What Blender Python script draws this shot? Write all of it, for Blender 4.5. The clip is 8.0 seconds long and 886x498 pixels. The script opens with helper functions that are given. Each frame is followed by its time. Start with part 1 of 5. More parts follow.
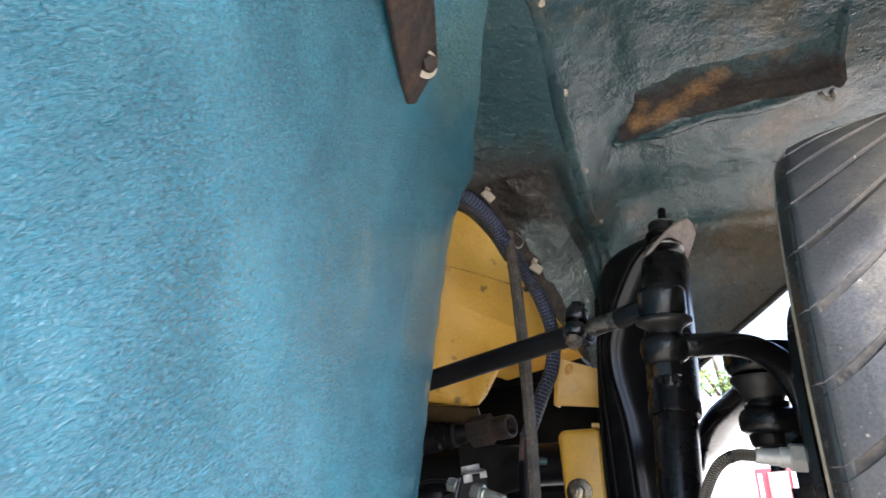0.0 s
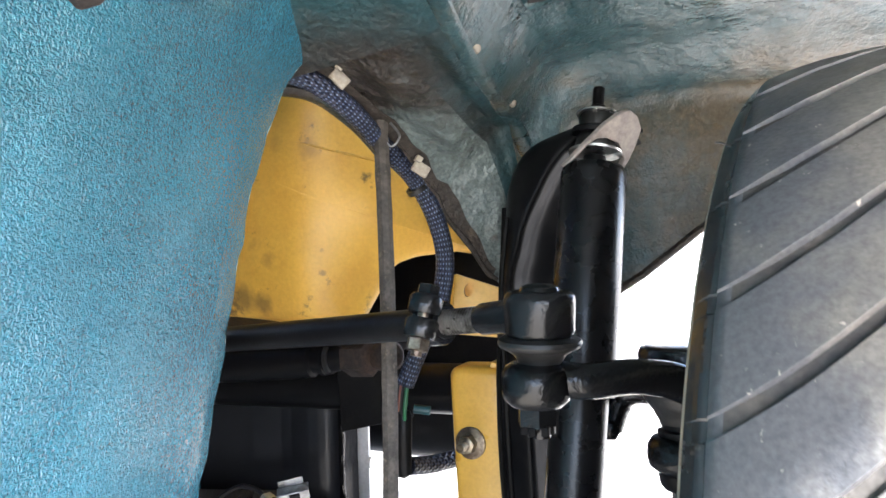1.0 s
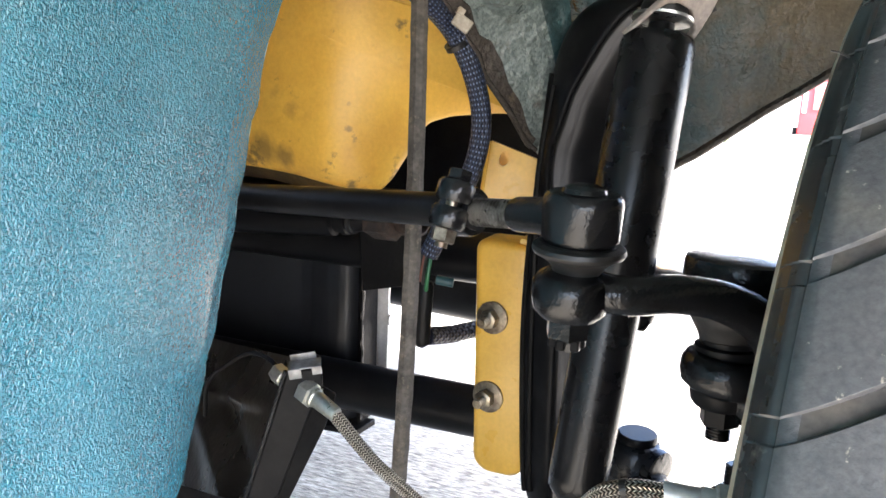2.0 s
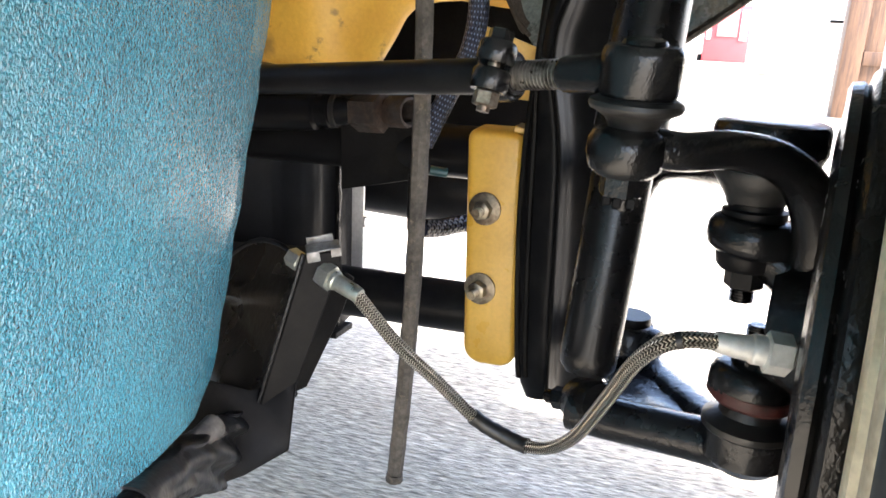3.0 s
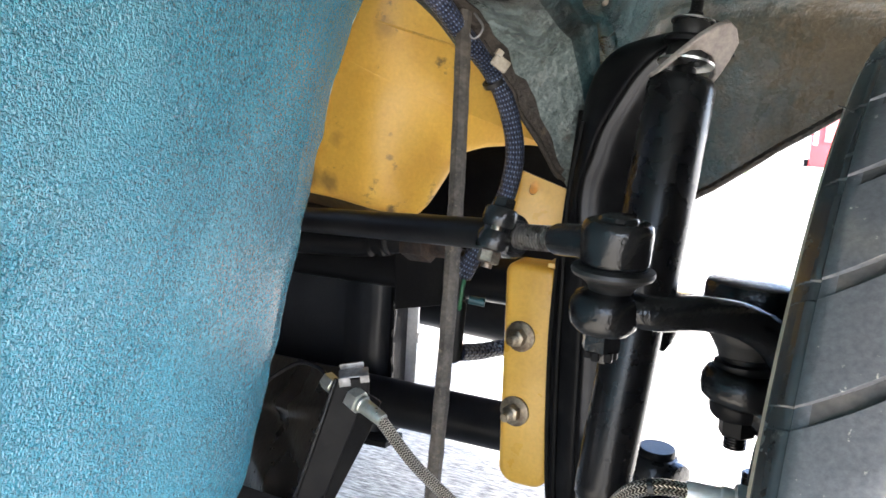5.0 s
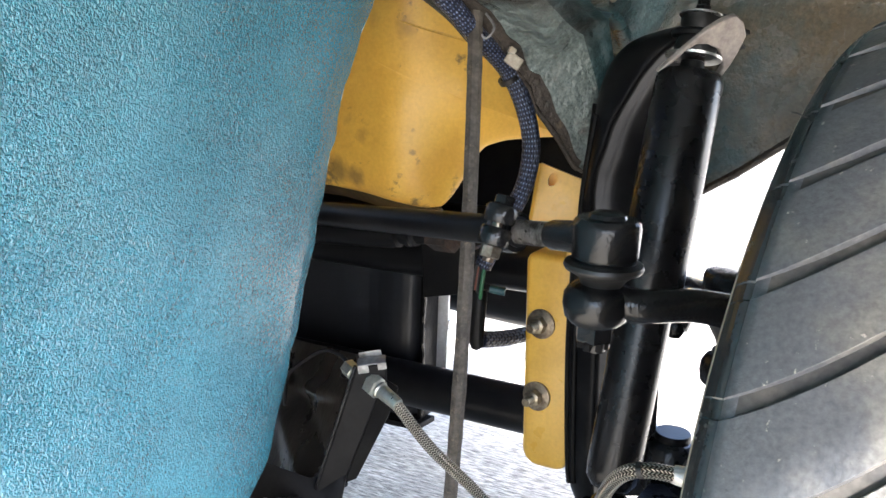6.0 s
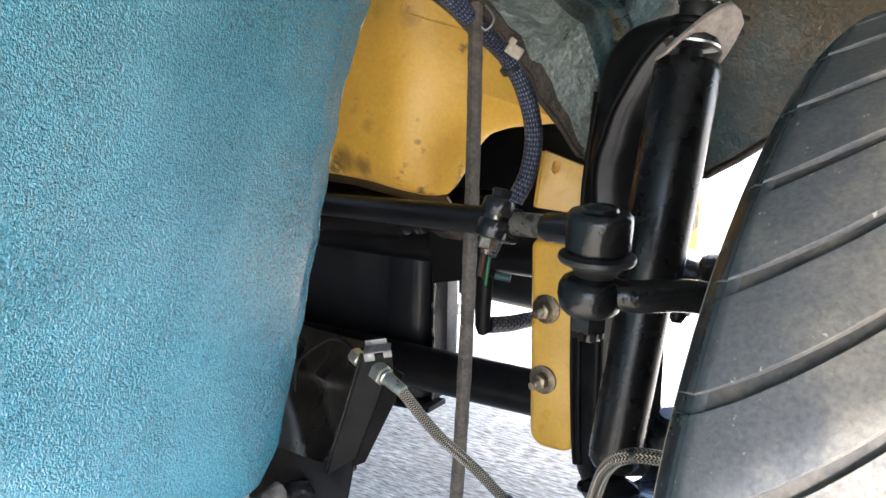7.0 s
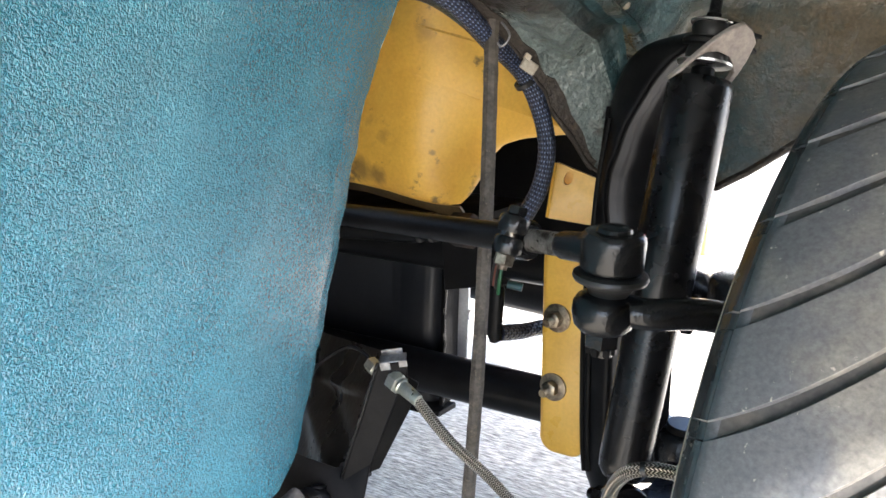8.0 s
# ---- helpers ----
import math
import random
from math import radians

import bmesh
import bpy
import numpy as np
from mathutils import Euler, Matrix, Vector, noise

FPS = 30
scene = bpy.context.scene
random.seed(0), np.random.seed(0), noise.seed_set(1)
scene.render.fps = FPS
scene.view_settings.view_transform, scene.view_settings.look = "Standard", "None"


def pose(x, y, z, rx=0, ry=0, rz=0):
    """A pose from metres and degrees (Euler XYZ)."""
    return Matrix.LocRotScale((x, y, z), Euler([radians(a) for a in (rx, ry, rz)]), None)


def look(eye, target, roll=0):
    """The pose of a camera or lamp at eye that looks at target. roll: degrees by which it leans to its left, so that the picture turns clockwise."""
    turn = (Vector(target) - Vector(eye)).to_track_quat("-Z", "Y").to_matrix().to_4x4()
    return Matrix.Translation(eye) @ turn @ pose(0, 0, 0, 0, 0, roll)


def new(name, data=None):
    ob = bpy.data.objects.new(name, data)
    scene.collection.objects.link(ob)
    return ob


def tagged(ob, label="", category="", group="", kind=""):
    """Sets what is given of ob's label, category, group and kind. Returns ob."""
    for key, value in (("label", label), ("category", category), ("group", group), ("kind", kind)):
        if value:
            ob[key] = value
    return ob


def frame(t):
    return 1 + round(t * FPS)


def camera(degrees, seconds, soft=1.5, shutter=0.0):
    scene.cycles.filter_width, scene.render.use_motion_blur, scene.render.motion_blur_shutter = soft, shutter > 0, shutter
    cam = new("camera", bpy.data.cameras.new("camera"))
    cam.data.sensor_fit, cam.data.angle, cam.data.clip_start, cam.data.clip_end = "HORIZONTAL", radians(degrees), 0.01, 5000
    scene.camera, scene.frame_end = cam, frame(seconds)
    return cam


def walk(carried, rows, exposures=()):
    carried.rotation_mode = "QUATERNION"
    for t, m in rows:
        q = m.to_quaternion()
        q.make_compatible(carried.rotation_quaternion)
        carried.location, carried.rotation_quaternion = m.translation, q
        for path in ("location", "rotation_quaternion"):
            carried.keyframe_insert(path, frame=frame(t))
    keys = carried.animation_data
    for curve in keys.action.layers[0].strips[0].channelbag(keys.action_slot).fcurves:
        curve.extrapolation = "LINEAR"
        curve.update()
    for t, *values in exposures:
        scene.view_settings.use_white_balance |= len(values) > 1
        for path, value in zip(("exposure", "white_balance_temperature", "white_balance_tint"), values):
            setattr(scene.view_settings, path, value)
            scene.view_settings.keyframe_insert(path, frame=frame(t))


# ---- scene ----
cam = camera(60.0, 8.0, shutter=0.15)
PATH = [
    (0, (0.0247, -0.0104, 0.2732), (-0.5098, 1.6346, 0.8988), -2.4),
    (0.2, (0.062, 0.039, 0.325), (-0.537, 1.862, 0.891), -2.7),
    (0.5, (0.0989, 0.1153, 0.4158), (-0.471, 1.8368, 0.7259), -3.1),
    (0.8, (0.116, 0.194, 0.468), (-0.541, 2.077, 0.615), -2.4),
    (1, (0.1031, 0.2454, 0.4913), (-0.5072, 1.9808, 0.5235), -1.7),
    (1.2, (0.0949, 0.2707, 0.517), (-0.5385, 1.9967, 0.4462), -0.4),
    (2.3, (0.0709, 0.2968, 0.5207), (-0.5704, 1.967, 0.0902), 3.0),
    (2.5, (0.0543, 0.2943, 0.5097), (-0.5413, 1.9726, 0.0478), 3.0),
    (2.8, (0.023, 0.290, 0.486), (-0.512, 2.139, -0.054), 3.0),
    (3, (0.0117, 0.2737, 0.4775), (-0.4353, 1.9828, -0.0377), 2.8),
    (3.2, (0.000, 0.268, 0.454), (-0.403, 2.144, -0.111), 2.8),
    (3.5, (0.0145, 0.2562, 0.4517), (-0.2621, 1.9946, -0.0837), 2.3),
    (3.8, (0.016, 0.278, 0.483), (-0.190, 2.184, -0.089), 1.8),
    (4, (0.0161, 0.2809, 0.4931), (-0.1599, 2.0433, -0.0046), 1.9),
    (4.2, (0.026, 0.287, 0.505), (-0.211, 2.212, 0.019), 2.0),
    (4.5, (0.0494, 0.2618, 0.5318), (-0.3621, 2.0134, 0.1509), 2.1),
    (4.8, (0.061, 0.247, 0.520), (-0.568, 2.118, 0.194), 3.6),
    (5, (0.081, 0.2391, 0.5262), (-0.6104, 1.9173, 0.2199), 3.4),
    (5.2, (0.0873, 0.2373, 0.518), (-0.6615, 1.89, 0.2144), 3.5),
    (6.3, (0.1335, 0.2262, 0.552), (-0.694, 1.8262, 0.1748), 1.4),
    (6.5, (0.1338, 0.2253, 0.5548), (-0.7054, 1.8167, 0.1665), 1.1),
    (7, (0.1434, 0.2256, 0.5557), (-0.7017, 1.8083, 0.149), 1.0),
    (7.5, (0.1501, 0.2229, 0.564), (-0.7009, 1.7998, 0.1481), 1.1),
    (8, (0.1413, 0.2113, 0.5732), (-0.7147, 1.7857, 0.1564), 1.4),
]
EXPOSURES = [(0, 3.06, 6000, 17), (0.5, 3.40, 5800, 16), (1.0, 3.87, 5850, 15), (2.5, 3.80, 6400, 15), (3.5, 3.62, 6500, 15), (5.0, 3.72, 6000, 14), (8.0, 3.64, 6150, 14)]
walk(cam, [(t, look(eye, target, roll)) for t, eye, target, roll in PATH], EXPOSURES)

# ---------------------------------------------------------------- light
world = bpy.data.worlds.new("sky")
scene.world = world
world.use_nodes = True
wn = world.node_tree.nodes
sky = wn.new("ShaderNodeTexSky")
sky.sky_type = "NISHITA"
sky.sun_disc = False
sky.dust_density, sky.air_density, sky.ozone_density = 2.5, 0.9, 1.0
SUN_DIR = Vector((0.80, -0.27, 0.66)).normalized()
sky.sun_elevation = math.asin(SUN_DIR.z)
sky.sun_rotation = math.atan2(SUN_DIR.x, SUN_DIR.y)
world.node_tree.links.new(sky.outputs[0], wn["Background"].inputs[0])
wn["Background"].inputs[1].default_value = 0.15
sun = new("sun", bpy.data.lights.new("sun", "SUN"))
sun.data.energy, sun.data.angle, sun.data.color = 3.8, radians(2.5), (1.0, 0.97, 0.93)
sun.matrix_world = look(SUN_DIR * 20, (0, 0, 0))


# ---------------------------------------------------------------- materials
def material(name, color, rough=0.5, metal=0.0, second=None, spread=(0.45, 0.6), size=20.0, bumps=(), grain=0.12, gsize=250.0,
             third=None, third_spread=(0.58, 0.68), third_size=6.0, rough_var=0.1, spec=0.5, stretch=(1, 1, 1), coat=0.0, coat_rough=0.1, uneven=0.0, grade=None, grade3=(), grains=None, stains=(), stain=(0.1, 0.08, 0.05)):
    """A surface with patches of a second and third colour, fine grain, uneven gloss and several bumps (size, metres of relief).
    grains: size and relief of a pebbled coat. stains: marks (x, y, z, radius, strength) of the stain colour, with ragged edges."""
    m = bpy.data.materials.new(name)
    m.use_nodes = True
    t = m.node_tree
    N, L = t.nodes, t.links
    b = N["Principled BSDF"]
    b.inputs["Metallic"].default_value = metal
    b.inputs["Specular IOR Level"].default_value = spec
    co = N.new("ShaderNodeTexCoord")
    mp = N.new("ShaderNodeMapping")
    mp.inputs["Scale"].default_value = stretch
    L.new(co.outputs["Object"], mp.inputs[0])

    def noise_at(scale, detail=4.0, rough_=0.55):
        n = N.new("ShaderNodeTexNoise")
        n.inputs["Scale"].default_value, n.inputs["Detail"].default_value, n.inputs["Roughness"].default_value = scale, detail, rough_
        L.new(mp.outputs[0], n.inputs["Vector"])
        return n.outputs["Fac"]

    def ramp(src, lo, hi, a=0.0, c=1.0):
        r = N.new("ShaderNodeMapRange")
        r.inputs[1].default_value, r.inputs[2].default_value, r.inputs[3].default_value, r.inputs[4].default_value = lo, hi, a, c
        L.new(src, r.inputs[0])
        return r.outputs[0]

    def mix(fac, a, c, kind="MIX"):
        x = N.new("ShaderNodeMix")
        x.data_type, x.blend_type = "RGBA", kind
        for sock, v in ((x.inputs[0], fac), (x.inputs[6], a), (x.inputs[7], c)):
            if isinstance(v, (tuple, list)):
                sock.default_value = (*v, 1)
            elif isinstance(v, (int, float)):
                sock.default_value = v
            else:
                L.new(v, sock)
        return x.outputs[2]

    col = mix(0.0, color, color)
    if second:
        patch = noise_at(size, 6.0)
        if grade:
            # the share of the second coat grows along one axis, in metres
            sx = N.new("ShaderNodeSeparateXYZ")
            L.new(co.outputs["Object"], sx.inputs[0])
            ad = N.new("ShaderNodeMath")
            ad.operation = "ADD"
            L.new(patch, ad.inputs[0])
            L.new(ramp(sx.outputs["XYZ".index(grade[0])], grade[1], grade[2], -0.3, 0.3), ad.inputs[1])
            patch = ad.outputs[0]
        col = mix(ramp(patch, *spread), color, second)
    if third:
        patch3 = noise_at(third_size, 8.0, 0.65)
        for axis, g0, g1, amount in grade3:
            sz = N.new("ShaderNodeSeparateXYZ")
            L.new(co.outputs["Object"], sz.inputs[0])
            ad = N.new("ShaderNodeMath")
            ad.operation = "ADD"
            L.new(patch3, ad.inputs[0])
            L.new(ramp(sz.outputs["XYZ".index(axis)], g0, g1, 0.0, amount), ad.inputs[1])
            patch3 = ad.outputs[0]
        col = mix(ramp(patch3, *third_spread), col, third)
    if stains:
        ragged = N.new("ShaderNodeMix")
        ragged.data_type = "RGBA"
        ragged.inputs[0].default_value = 0.012
        L.new(co.outputs["Object"], ragged.inputs[6])
        wob = N.new("ShaderNodeTexNoise")
        wob.inputs["Scale"].default_value, wob.inputs["Detail"].default_value = 130.0, 4.0
        L.new(co.outputs["Object"], wob.inputs["Vector"])
        L.new(wob.outputs["Color"], ragged.inputs[7])
        for x, y, z, radius, strength in stains:
            dist = N.new("ShaderNodeVectorMath")
            dist.operation = "DISTANCE"
            L.new(ragged.outputs[2], dist.inputs[0])
            dist.inputs[1].default_value = (x + 0.012 * (0.5 - x), y + 0.012 * (0.5 - y), z + 0.012 * (0.5 - z))
            col = mix(ramp(dist.outputs["Value"], radius * 0.35, radius, strength, 0.0), col, stain)
    if grain:
        g = ramp(noise_at(gsize, 3.0), 0.3, 0.7, 1 - grain * 2, 1 + grain)
        gc = N.new("ShaderNodeCombineColor")
        for i in range(3):
            L.new(g, gc.inputs[i])
        col = mix(1.0, col, gc.outputs[0], "MULTIPLY")
    L.new(col, b.inputs["Base Color"])
    L.new(ramp(noise_at(size * 1.7, 4.0), 0.3, 0.7, max(0.03, rough - rough_var), min(1, rough + rough_var)), b.inputs["Roughness"])
    last = None
    if grains:
        cell = N.new("ShaderNodeTexVoronoi")
        cell.inputs["Scale"].default_value = grains[0]
        jit = N.new("ShaderNodeMix")
        jit.data_type = "RGBA"
        jit.inputs[0].default_value = 0.004
        jn = N.new("ShaderNodeTexNoise")
        jn.inputs["Scale"].default_value = grains[0] * 0.6
        L.new(mp.outputs[0], jn.inputs["Vector"])
        L.new(mp.outputs[0], jit.inputs[6])
        L.new(jn.outputs["Color"], jit.inputs[7])
        L.new(jit.outputs[2], cell.inputs["Vector"])
        gb = N.new("ShaderNodeBump")
        gb.invert = True
        gb.inputs["Distance"].default_value = grains[1]
        L.new(ramp(noise_at(uneven or 5.0, 2.0), 0.36, 0.60, 0.55, 1.0), gb.inputs["Strength"])
        L.new(cell.outputs["Distance"], gb.inputs["Height"])
        last = gb.outputs[0]
    for scale, height in bumps:
        bp = N.new("ShaderNodeBump")
        bp.inputs["Strength"].default_value, bp.inputs["Distance"].default_value = 1.0, height
        if uneven:
            # the texture was sprayed on unevenly
            L.new(ramp(noise_at(uneven, 2.0), 0.36, 0.60, 0.25, 1.0), bp.inputs["Strength"])
        L.new(noise_at(scale, 2.0), bp.inputs["Height"])
        if last:
            L.new(last, bp.inputs["Normal"])
        last = bp.outputs[0]
    if last:
        L.new(last, b.inputs["Normal"])
        L.new(last, b.inputs["Coat Normal"])
    b.inputs["Coat Weight"].default_value, b.inputs["Coat Roughness"].default_value = coat, coat_rough
    return m


def braid(name, dark, light, around, pitch, metal, rough, contrast=1.0, flecks=None, chevron=False):
    """Woven sleeve: two crossing helices of strands, from the UV map (u once round, v in metres). flecks: only the strands on top are light; chevron: plaited columns of slanting strands."""
    m = bpy.data.materials.new(name)
    m.use_nodes = True
    t = m.node_tree
    N, L = t.nodes, t.links
    b = N["Principled BSDF"]
    b.inputs["Metallic"].default_value, b.inputs["Roughness"].default_value = metal, rough
    uv = N.new("ShaderNodeTexCoord")
    sep = N.new("ShaderNodeSeparateXYZ")
    L.new(uv.outputs["UV"], sep.inputs[0])

    def math_node(op, a, c):
        x = N.new("ShaderNodeMath")
        x.operation = op
        for s, v in ((x.inputs[0], a), (x.inputs[1], c)):
            if isinstance(v, (int, float)):
                s.default_value = v
            else:
                L.new(v, s)
        return x.outputs[0]

    u = math_node("MULTIPLY", sep.outputs[0], around * 2 * math.pi)
    v = math_node("MULTIPLY", sep.outputs[1], 2 * math.pi / pitch)
    a = math_node("SINE", math_node("ADD", u, v), 0)
    c = math_node("SINE", math_node("SUBTRACT", u, v), 0)
    h = math_node("MAXIMUM", a, c)
    weave = math_node("MULTIPLY", a, c)
    if chevron:
        turn = math_node("FRACT", math_node("MULTIPLY", sep.outputs[0], around), 0)
        zigzag = math_node("ABSOLUTE", math_node("SUBTRACT", math_node("MULTIPLY", turn, 2.0), 1.0), 0)
        h = math_node("SINE", math_node("ADD", v, math_node("MULTIPLY", zigzag, 5.0)), 0)
        edge = math_node("ABSOLUTE", math_node("SUBTRACT", zigzag, 0.5), 0)
        weave = math_node("SUBTRACT", 1.0, math_node("MULTIPLY", math_node("MULTIPLY", edge, edge), 7.0))
    r = N.new("ShaderNodeMapRange")
    r.inputs[1].default_value, r.inputs[2].default_value = 0.35, 1.0
    if chevron:
        r.inputs[1].default_value = -0.45
    L.new(h, r.inputs[0])
    w = N.new("ShaderNodeMapRange")
    w.inputs[1].default_value, w.inputs[2].default_value, w.inputs[3].default_value, w.inputs[4].default_value = -1, 1, 1 - 0.5 * contrast, 1
    L.new(weave, w.inputs[0])
    mx = N.new("ShaderNodeMix")
    mx.data_type = "RGBA"
    if flecks:
        w.inputs[1].default_value, w.inputs[2].default_value, w.inputs[3].default_value = flecks[0], flecks[1], 0.0
        L.new(w.outputs[0], mx.inputs[0])
    else:
        L.new(math_node("MULTIPLY", r.outputs[0], w.outputs[0]), mx.inputs[0])
    mx.inputs[6].default_value, mx.inputs[7].default_value = (*dark, 1), (*light, 1)
    L.new(mx.outputs[2], b.inputs["Base Color"])
    bp = N.new("ShaderNodeBump")
    bp.inputs["Strength"].default_value, bp.inputs["Distance"].default_value = 0.8, 0.0008
    L.new(h, bp.inputs["Height"])
    L.new(bp.outputs[0], b.inputs["Normal"])
    return m


TEAL = material("textured_teal_paint", (0.020, 0.121, 0.178), 0.08, second=(0.028, 0.146, 0.208), size=9, third=(0.060, 0.165, 0.180), third_size=5, third_spread=(0.62, 0.86), grade3=(("Z", 0.61, 0.70, 0.34),),
                bumps=((12, 0.004), (70, 0.0009), (300, 0.0011)), grains=(640, 0.0023), grain=0.16, gsize=480, rough_var=0.04, spec=0.8, uneven=5.0,
                stains=((-0.186, 0.463, 0.406, 0.0040, 0.9), (-0.196, 0.560, 0.395, 0.0030, 0.7), (-0.197, 0.60, 0.33, 0.0030, 0.6)), stain=(0.50, 0.33, 0.24))
# the darker second coat towards the rear paints in the light falling off
TEAL_DIRTY_SHADED = material("dirty_shaded_teal_paint", (0.042, 0.088, 0.096), 0.27, second=(0.019, 0.046, 0.053), size=12, spread=(0.3, 0.75), grade=("Y", 0.92, 0.66), third=(0.135, 0.105, 0.064), third_size=7, third_spread=(0.60, 0.80), grade3=(("Y", 0.98, 1.08, 0.24), ("X", 0.02, 0.14, 0.15), ("X", -0.02, -0.09, 0.05)),
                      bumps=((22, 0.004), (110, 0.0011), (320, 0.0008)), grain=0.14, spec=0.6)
WORN_RIDGE = material("worn_silvery_teal", (0.036, 0.030, 0.024), 0.32, second=(0.145, 0.178, 0.170), size=16, spread=(0.38, 0.62), grade=("Y", 0.80, 0.92), third=(0.050, 0.045, 0.036), third_size=38, third_spread=(0.58, 0.72),
                      bumps=((60, 0.006), (200, 0.0022)), grain=0.2, spec=0.6)
MUD = material("mud_stained_underseal", (0.045, 0.036, 0.028), 0.8, second=(0.07, 0.10, 0.10), size=10, spread=(0.6, 0.72), third=(0.12, 0.085, 0.05), third_size=25, third_spread=(0.62, 0.75),
               bumps=((60, 0.004), (250, 0.002)), grain=0.2)
UNDERSEAL = material("dark_underseal", (0.027, 0.024, 0.020), 0.42, second=(0.050, 0.088, 0.092), size=11, spread=(0.36, 0.70), third=(0.018, 0.053, 0.060), third_size=11, third_spread=(0.50, 0.82), grade=("Y", 0.80, 1.06), grade3=(("Y", 0.785, 0.71, 0.32), ("X", -0.110, -0.078, 0.26)),
                     bumps=((50, 0.004), (220, 0.0016)), grain=0.15)
RUST = material("rusty_brown_steel", (0.020, 0.015, 0.0125), 0.75, second=(0.045, 0.026, 0.017), size=40, third=(0.02, 0.02, 0.02), third_size=60, bumps=((150, 0.0015),), grain=0.25)
# orange marks are rust; the dark brown ground paints the shadow in the recess
RUST_SHADED = material("flaking_rust_and_shade", (0.022, 0.018, 0.0155), 0.8, second=(0.046, 0.030, 0.020), size=22, spread=(0.45, 0.65), third=(0.034, 0.066, 0.070), third_size=22, third_spread=(0.56, 0.74), grade3=(("Y", 0.792, 0.742, 0.34), ("Y", 0.812, 0.830, 0.12)), bumps=((60, 0.0022), (300, 0.001)), grain=0.25, stain=(0.225, 0.125, 0.05),
                      stains=((0.000, 0.810, 0.705, 0.016, 0.9), (0.020, 0.812, 0.706, 0.013, 0.7), (0.035, 0.808, 0.711, 0.017, 0.9), (0.054, 0.800, 0.716, 0.015, 0.7), (0.071, 0.789, 0.719, 0.019, 0.95), (0.092, 0.774, 0.722, 0.016, 0.7), (0.010, 0.790, 0.713, 0.012, 0.5), (0.155, 0.748, 0.725, 0.020, 0.35), (0.130, 0.752, 0.725, 0.012, 0.3), (0.085, 0.795, 0.714, 0.010, 0.6)))
# brown smudges thicken towards the bottom to paint in shading where it turns under
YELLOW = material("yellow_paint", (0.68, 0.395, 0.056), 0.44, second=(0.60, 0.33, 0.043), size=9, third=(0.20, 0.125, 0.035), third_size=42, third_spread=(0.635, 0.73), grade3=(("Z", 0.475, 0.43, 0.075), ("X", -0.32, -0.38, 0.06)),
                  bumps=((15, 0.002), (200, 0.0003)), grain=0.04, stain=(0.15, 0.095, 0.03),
                  stains=((-0.3567, 0.955, 0.5165, 0.012, 0.45), (-0.3384, 0.955, 0.4995, 0.013, 0.7), (-0.334, 0.955, 0.514, 0.009, 0.5), (-0.3055, 0.955, 0.5097, 0.008, 0.8), (-0.279, 0.955, 0.4837, 0.0045, 0.7),
                          (-0.262, 0.957, 0.4839, 0.004, 0.6), (-0.251, 0.96, 0.4884, 0.004, 0.6), (-0.278, 0.955, 0.5076, 0.0035, 0.5), (-0.2533, 0.96, 0.5444, 0.006, 0.4), (-0.3524, 0.955, 0.4732, 0.004, 0.9),
                          (-0.378, 0.958, 0.460, 0.022, 0.75), (-0.352, 0.955, 0.452, 0.016, 0.7), (-0.318, 0.955, 0.462, 0.006, 0.6), (-0.2932, 0.958, 0.6141, 0.014, 0.35), (-0.33, 0.96, 0.622, 0.012, 0.3)))
# hem below the tank; the shade it lies in is mixed into the brown
HEM_BROWN = material("shaded_brown_hem", (0.085, 0.055, 0.022), 0.6, second=(0.045, 0.030, 0.015), size=20, bumps=((60, 0.001),), grain=0.15)
YELLOW_GRIMY = material("grimy_yellow_paint", (0.62, 0.35, 0.05), 0.5, second=(0.30, 0.18, 0.05), size=22, spread=(0.42, 0.62), third=(0.16, 0.10, 0.03), third_size=60, third_spread=(0.60, 0.70), bumps=((60, 0.0006),), grain=0.06)
YELLOW_CLEAN = material("clean_yellow_paint", (0.68, 0.40, 0.06), 0.35, second=(0.62, 0.36, 0.05), size=20, third=(0.30, 0.18, 0.05), third_size=110, third_spread=(0.73, 0.8), bumps=((120, 0.0003),), grain=0.04)
BLACK = material("glossy_black_chassis_paint", (0.0055, 0.0055, 0.006), 0.20, second=(0.009, 0.009, 0.0095), size=30, bumps=((60, 0.0002), (190, 0.0004), (480, 0.00034)), grain=0.06, rough_var=0.05, spec=0.4)
BLACK_DRUM = material("brushed_black_drum_paint", (0.0055, 0.0055, 0.006), 0.24, second=(0.010, 0.010, 0.0105), size=24, bumps=((50, 0.0004), (210, 0.0006)), grain=0.08, rough_var=0.07, spec=0.35)
BLACK_SATIN = material("satin_black_steel", (0.006, 0.006, 0.0068), 0.34, second=(0.0095, 0.0095, 0.010), size=14, bumps=((25, 0.0006), (400, 0.00008)), grain=0.06, rough_var=0.05, spec=0.13)
BLACK_SMOOTH = material("smooth_black_enamel", (0.006, 0.006, 0.0068), 0.27, second=(0.008, 0.008, 0.0085), size=25, bumps=((300, 0.00006),), grain=0.03, rough_var=0.04, spec=0.35)
BLACK_SHEET = material("satin_black_sheet", (0.0125, 0.0138, 0.0170), 0.36, second=(0.017, 0.018, 0.0205), size=10, bumps=((14, 0.0008), (320, 0.00006)), grain=0.06, rough_var=0.08, spec=0.34)
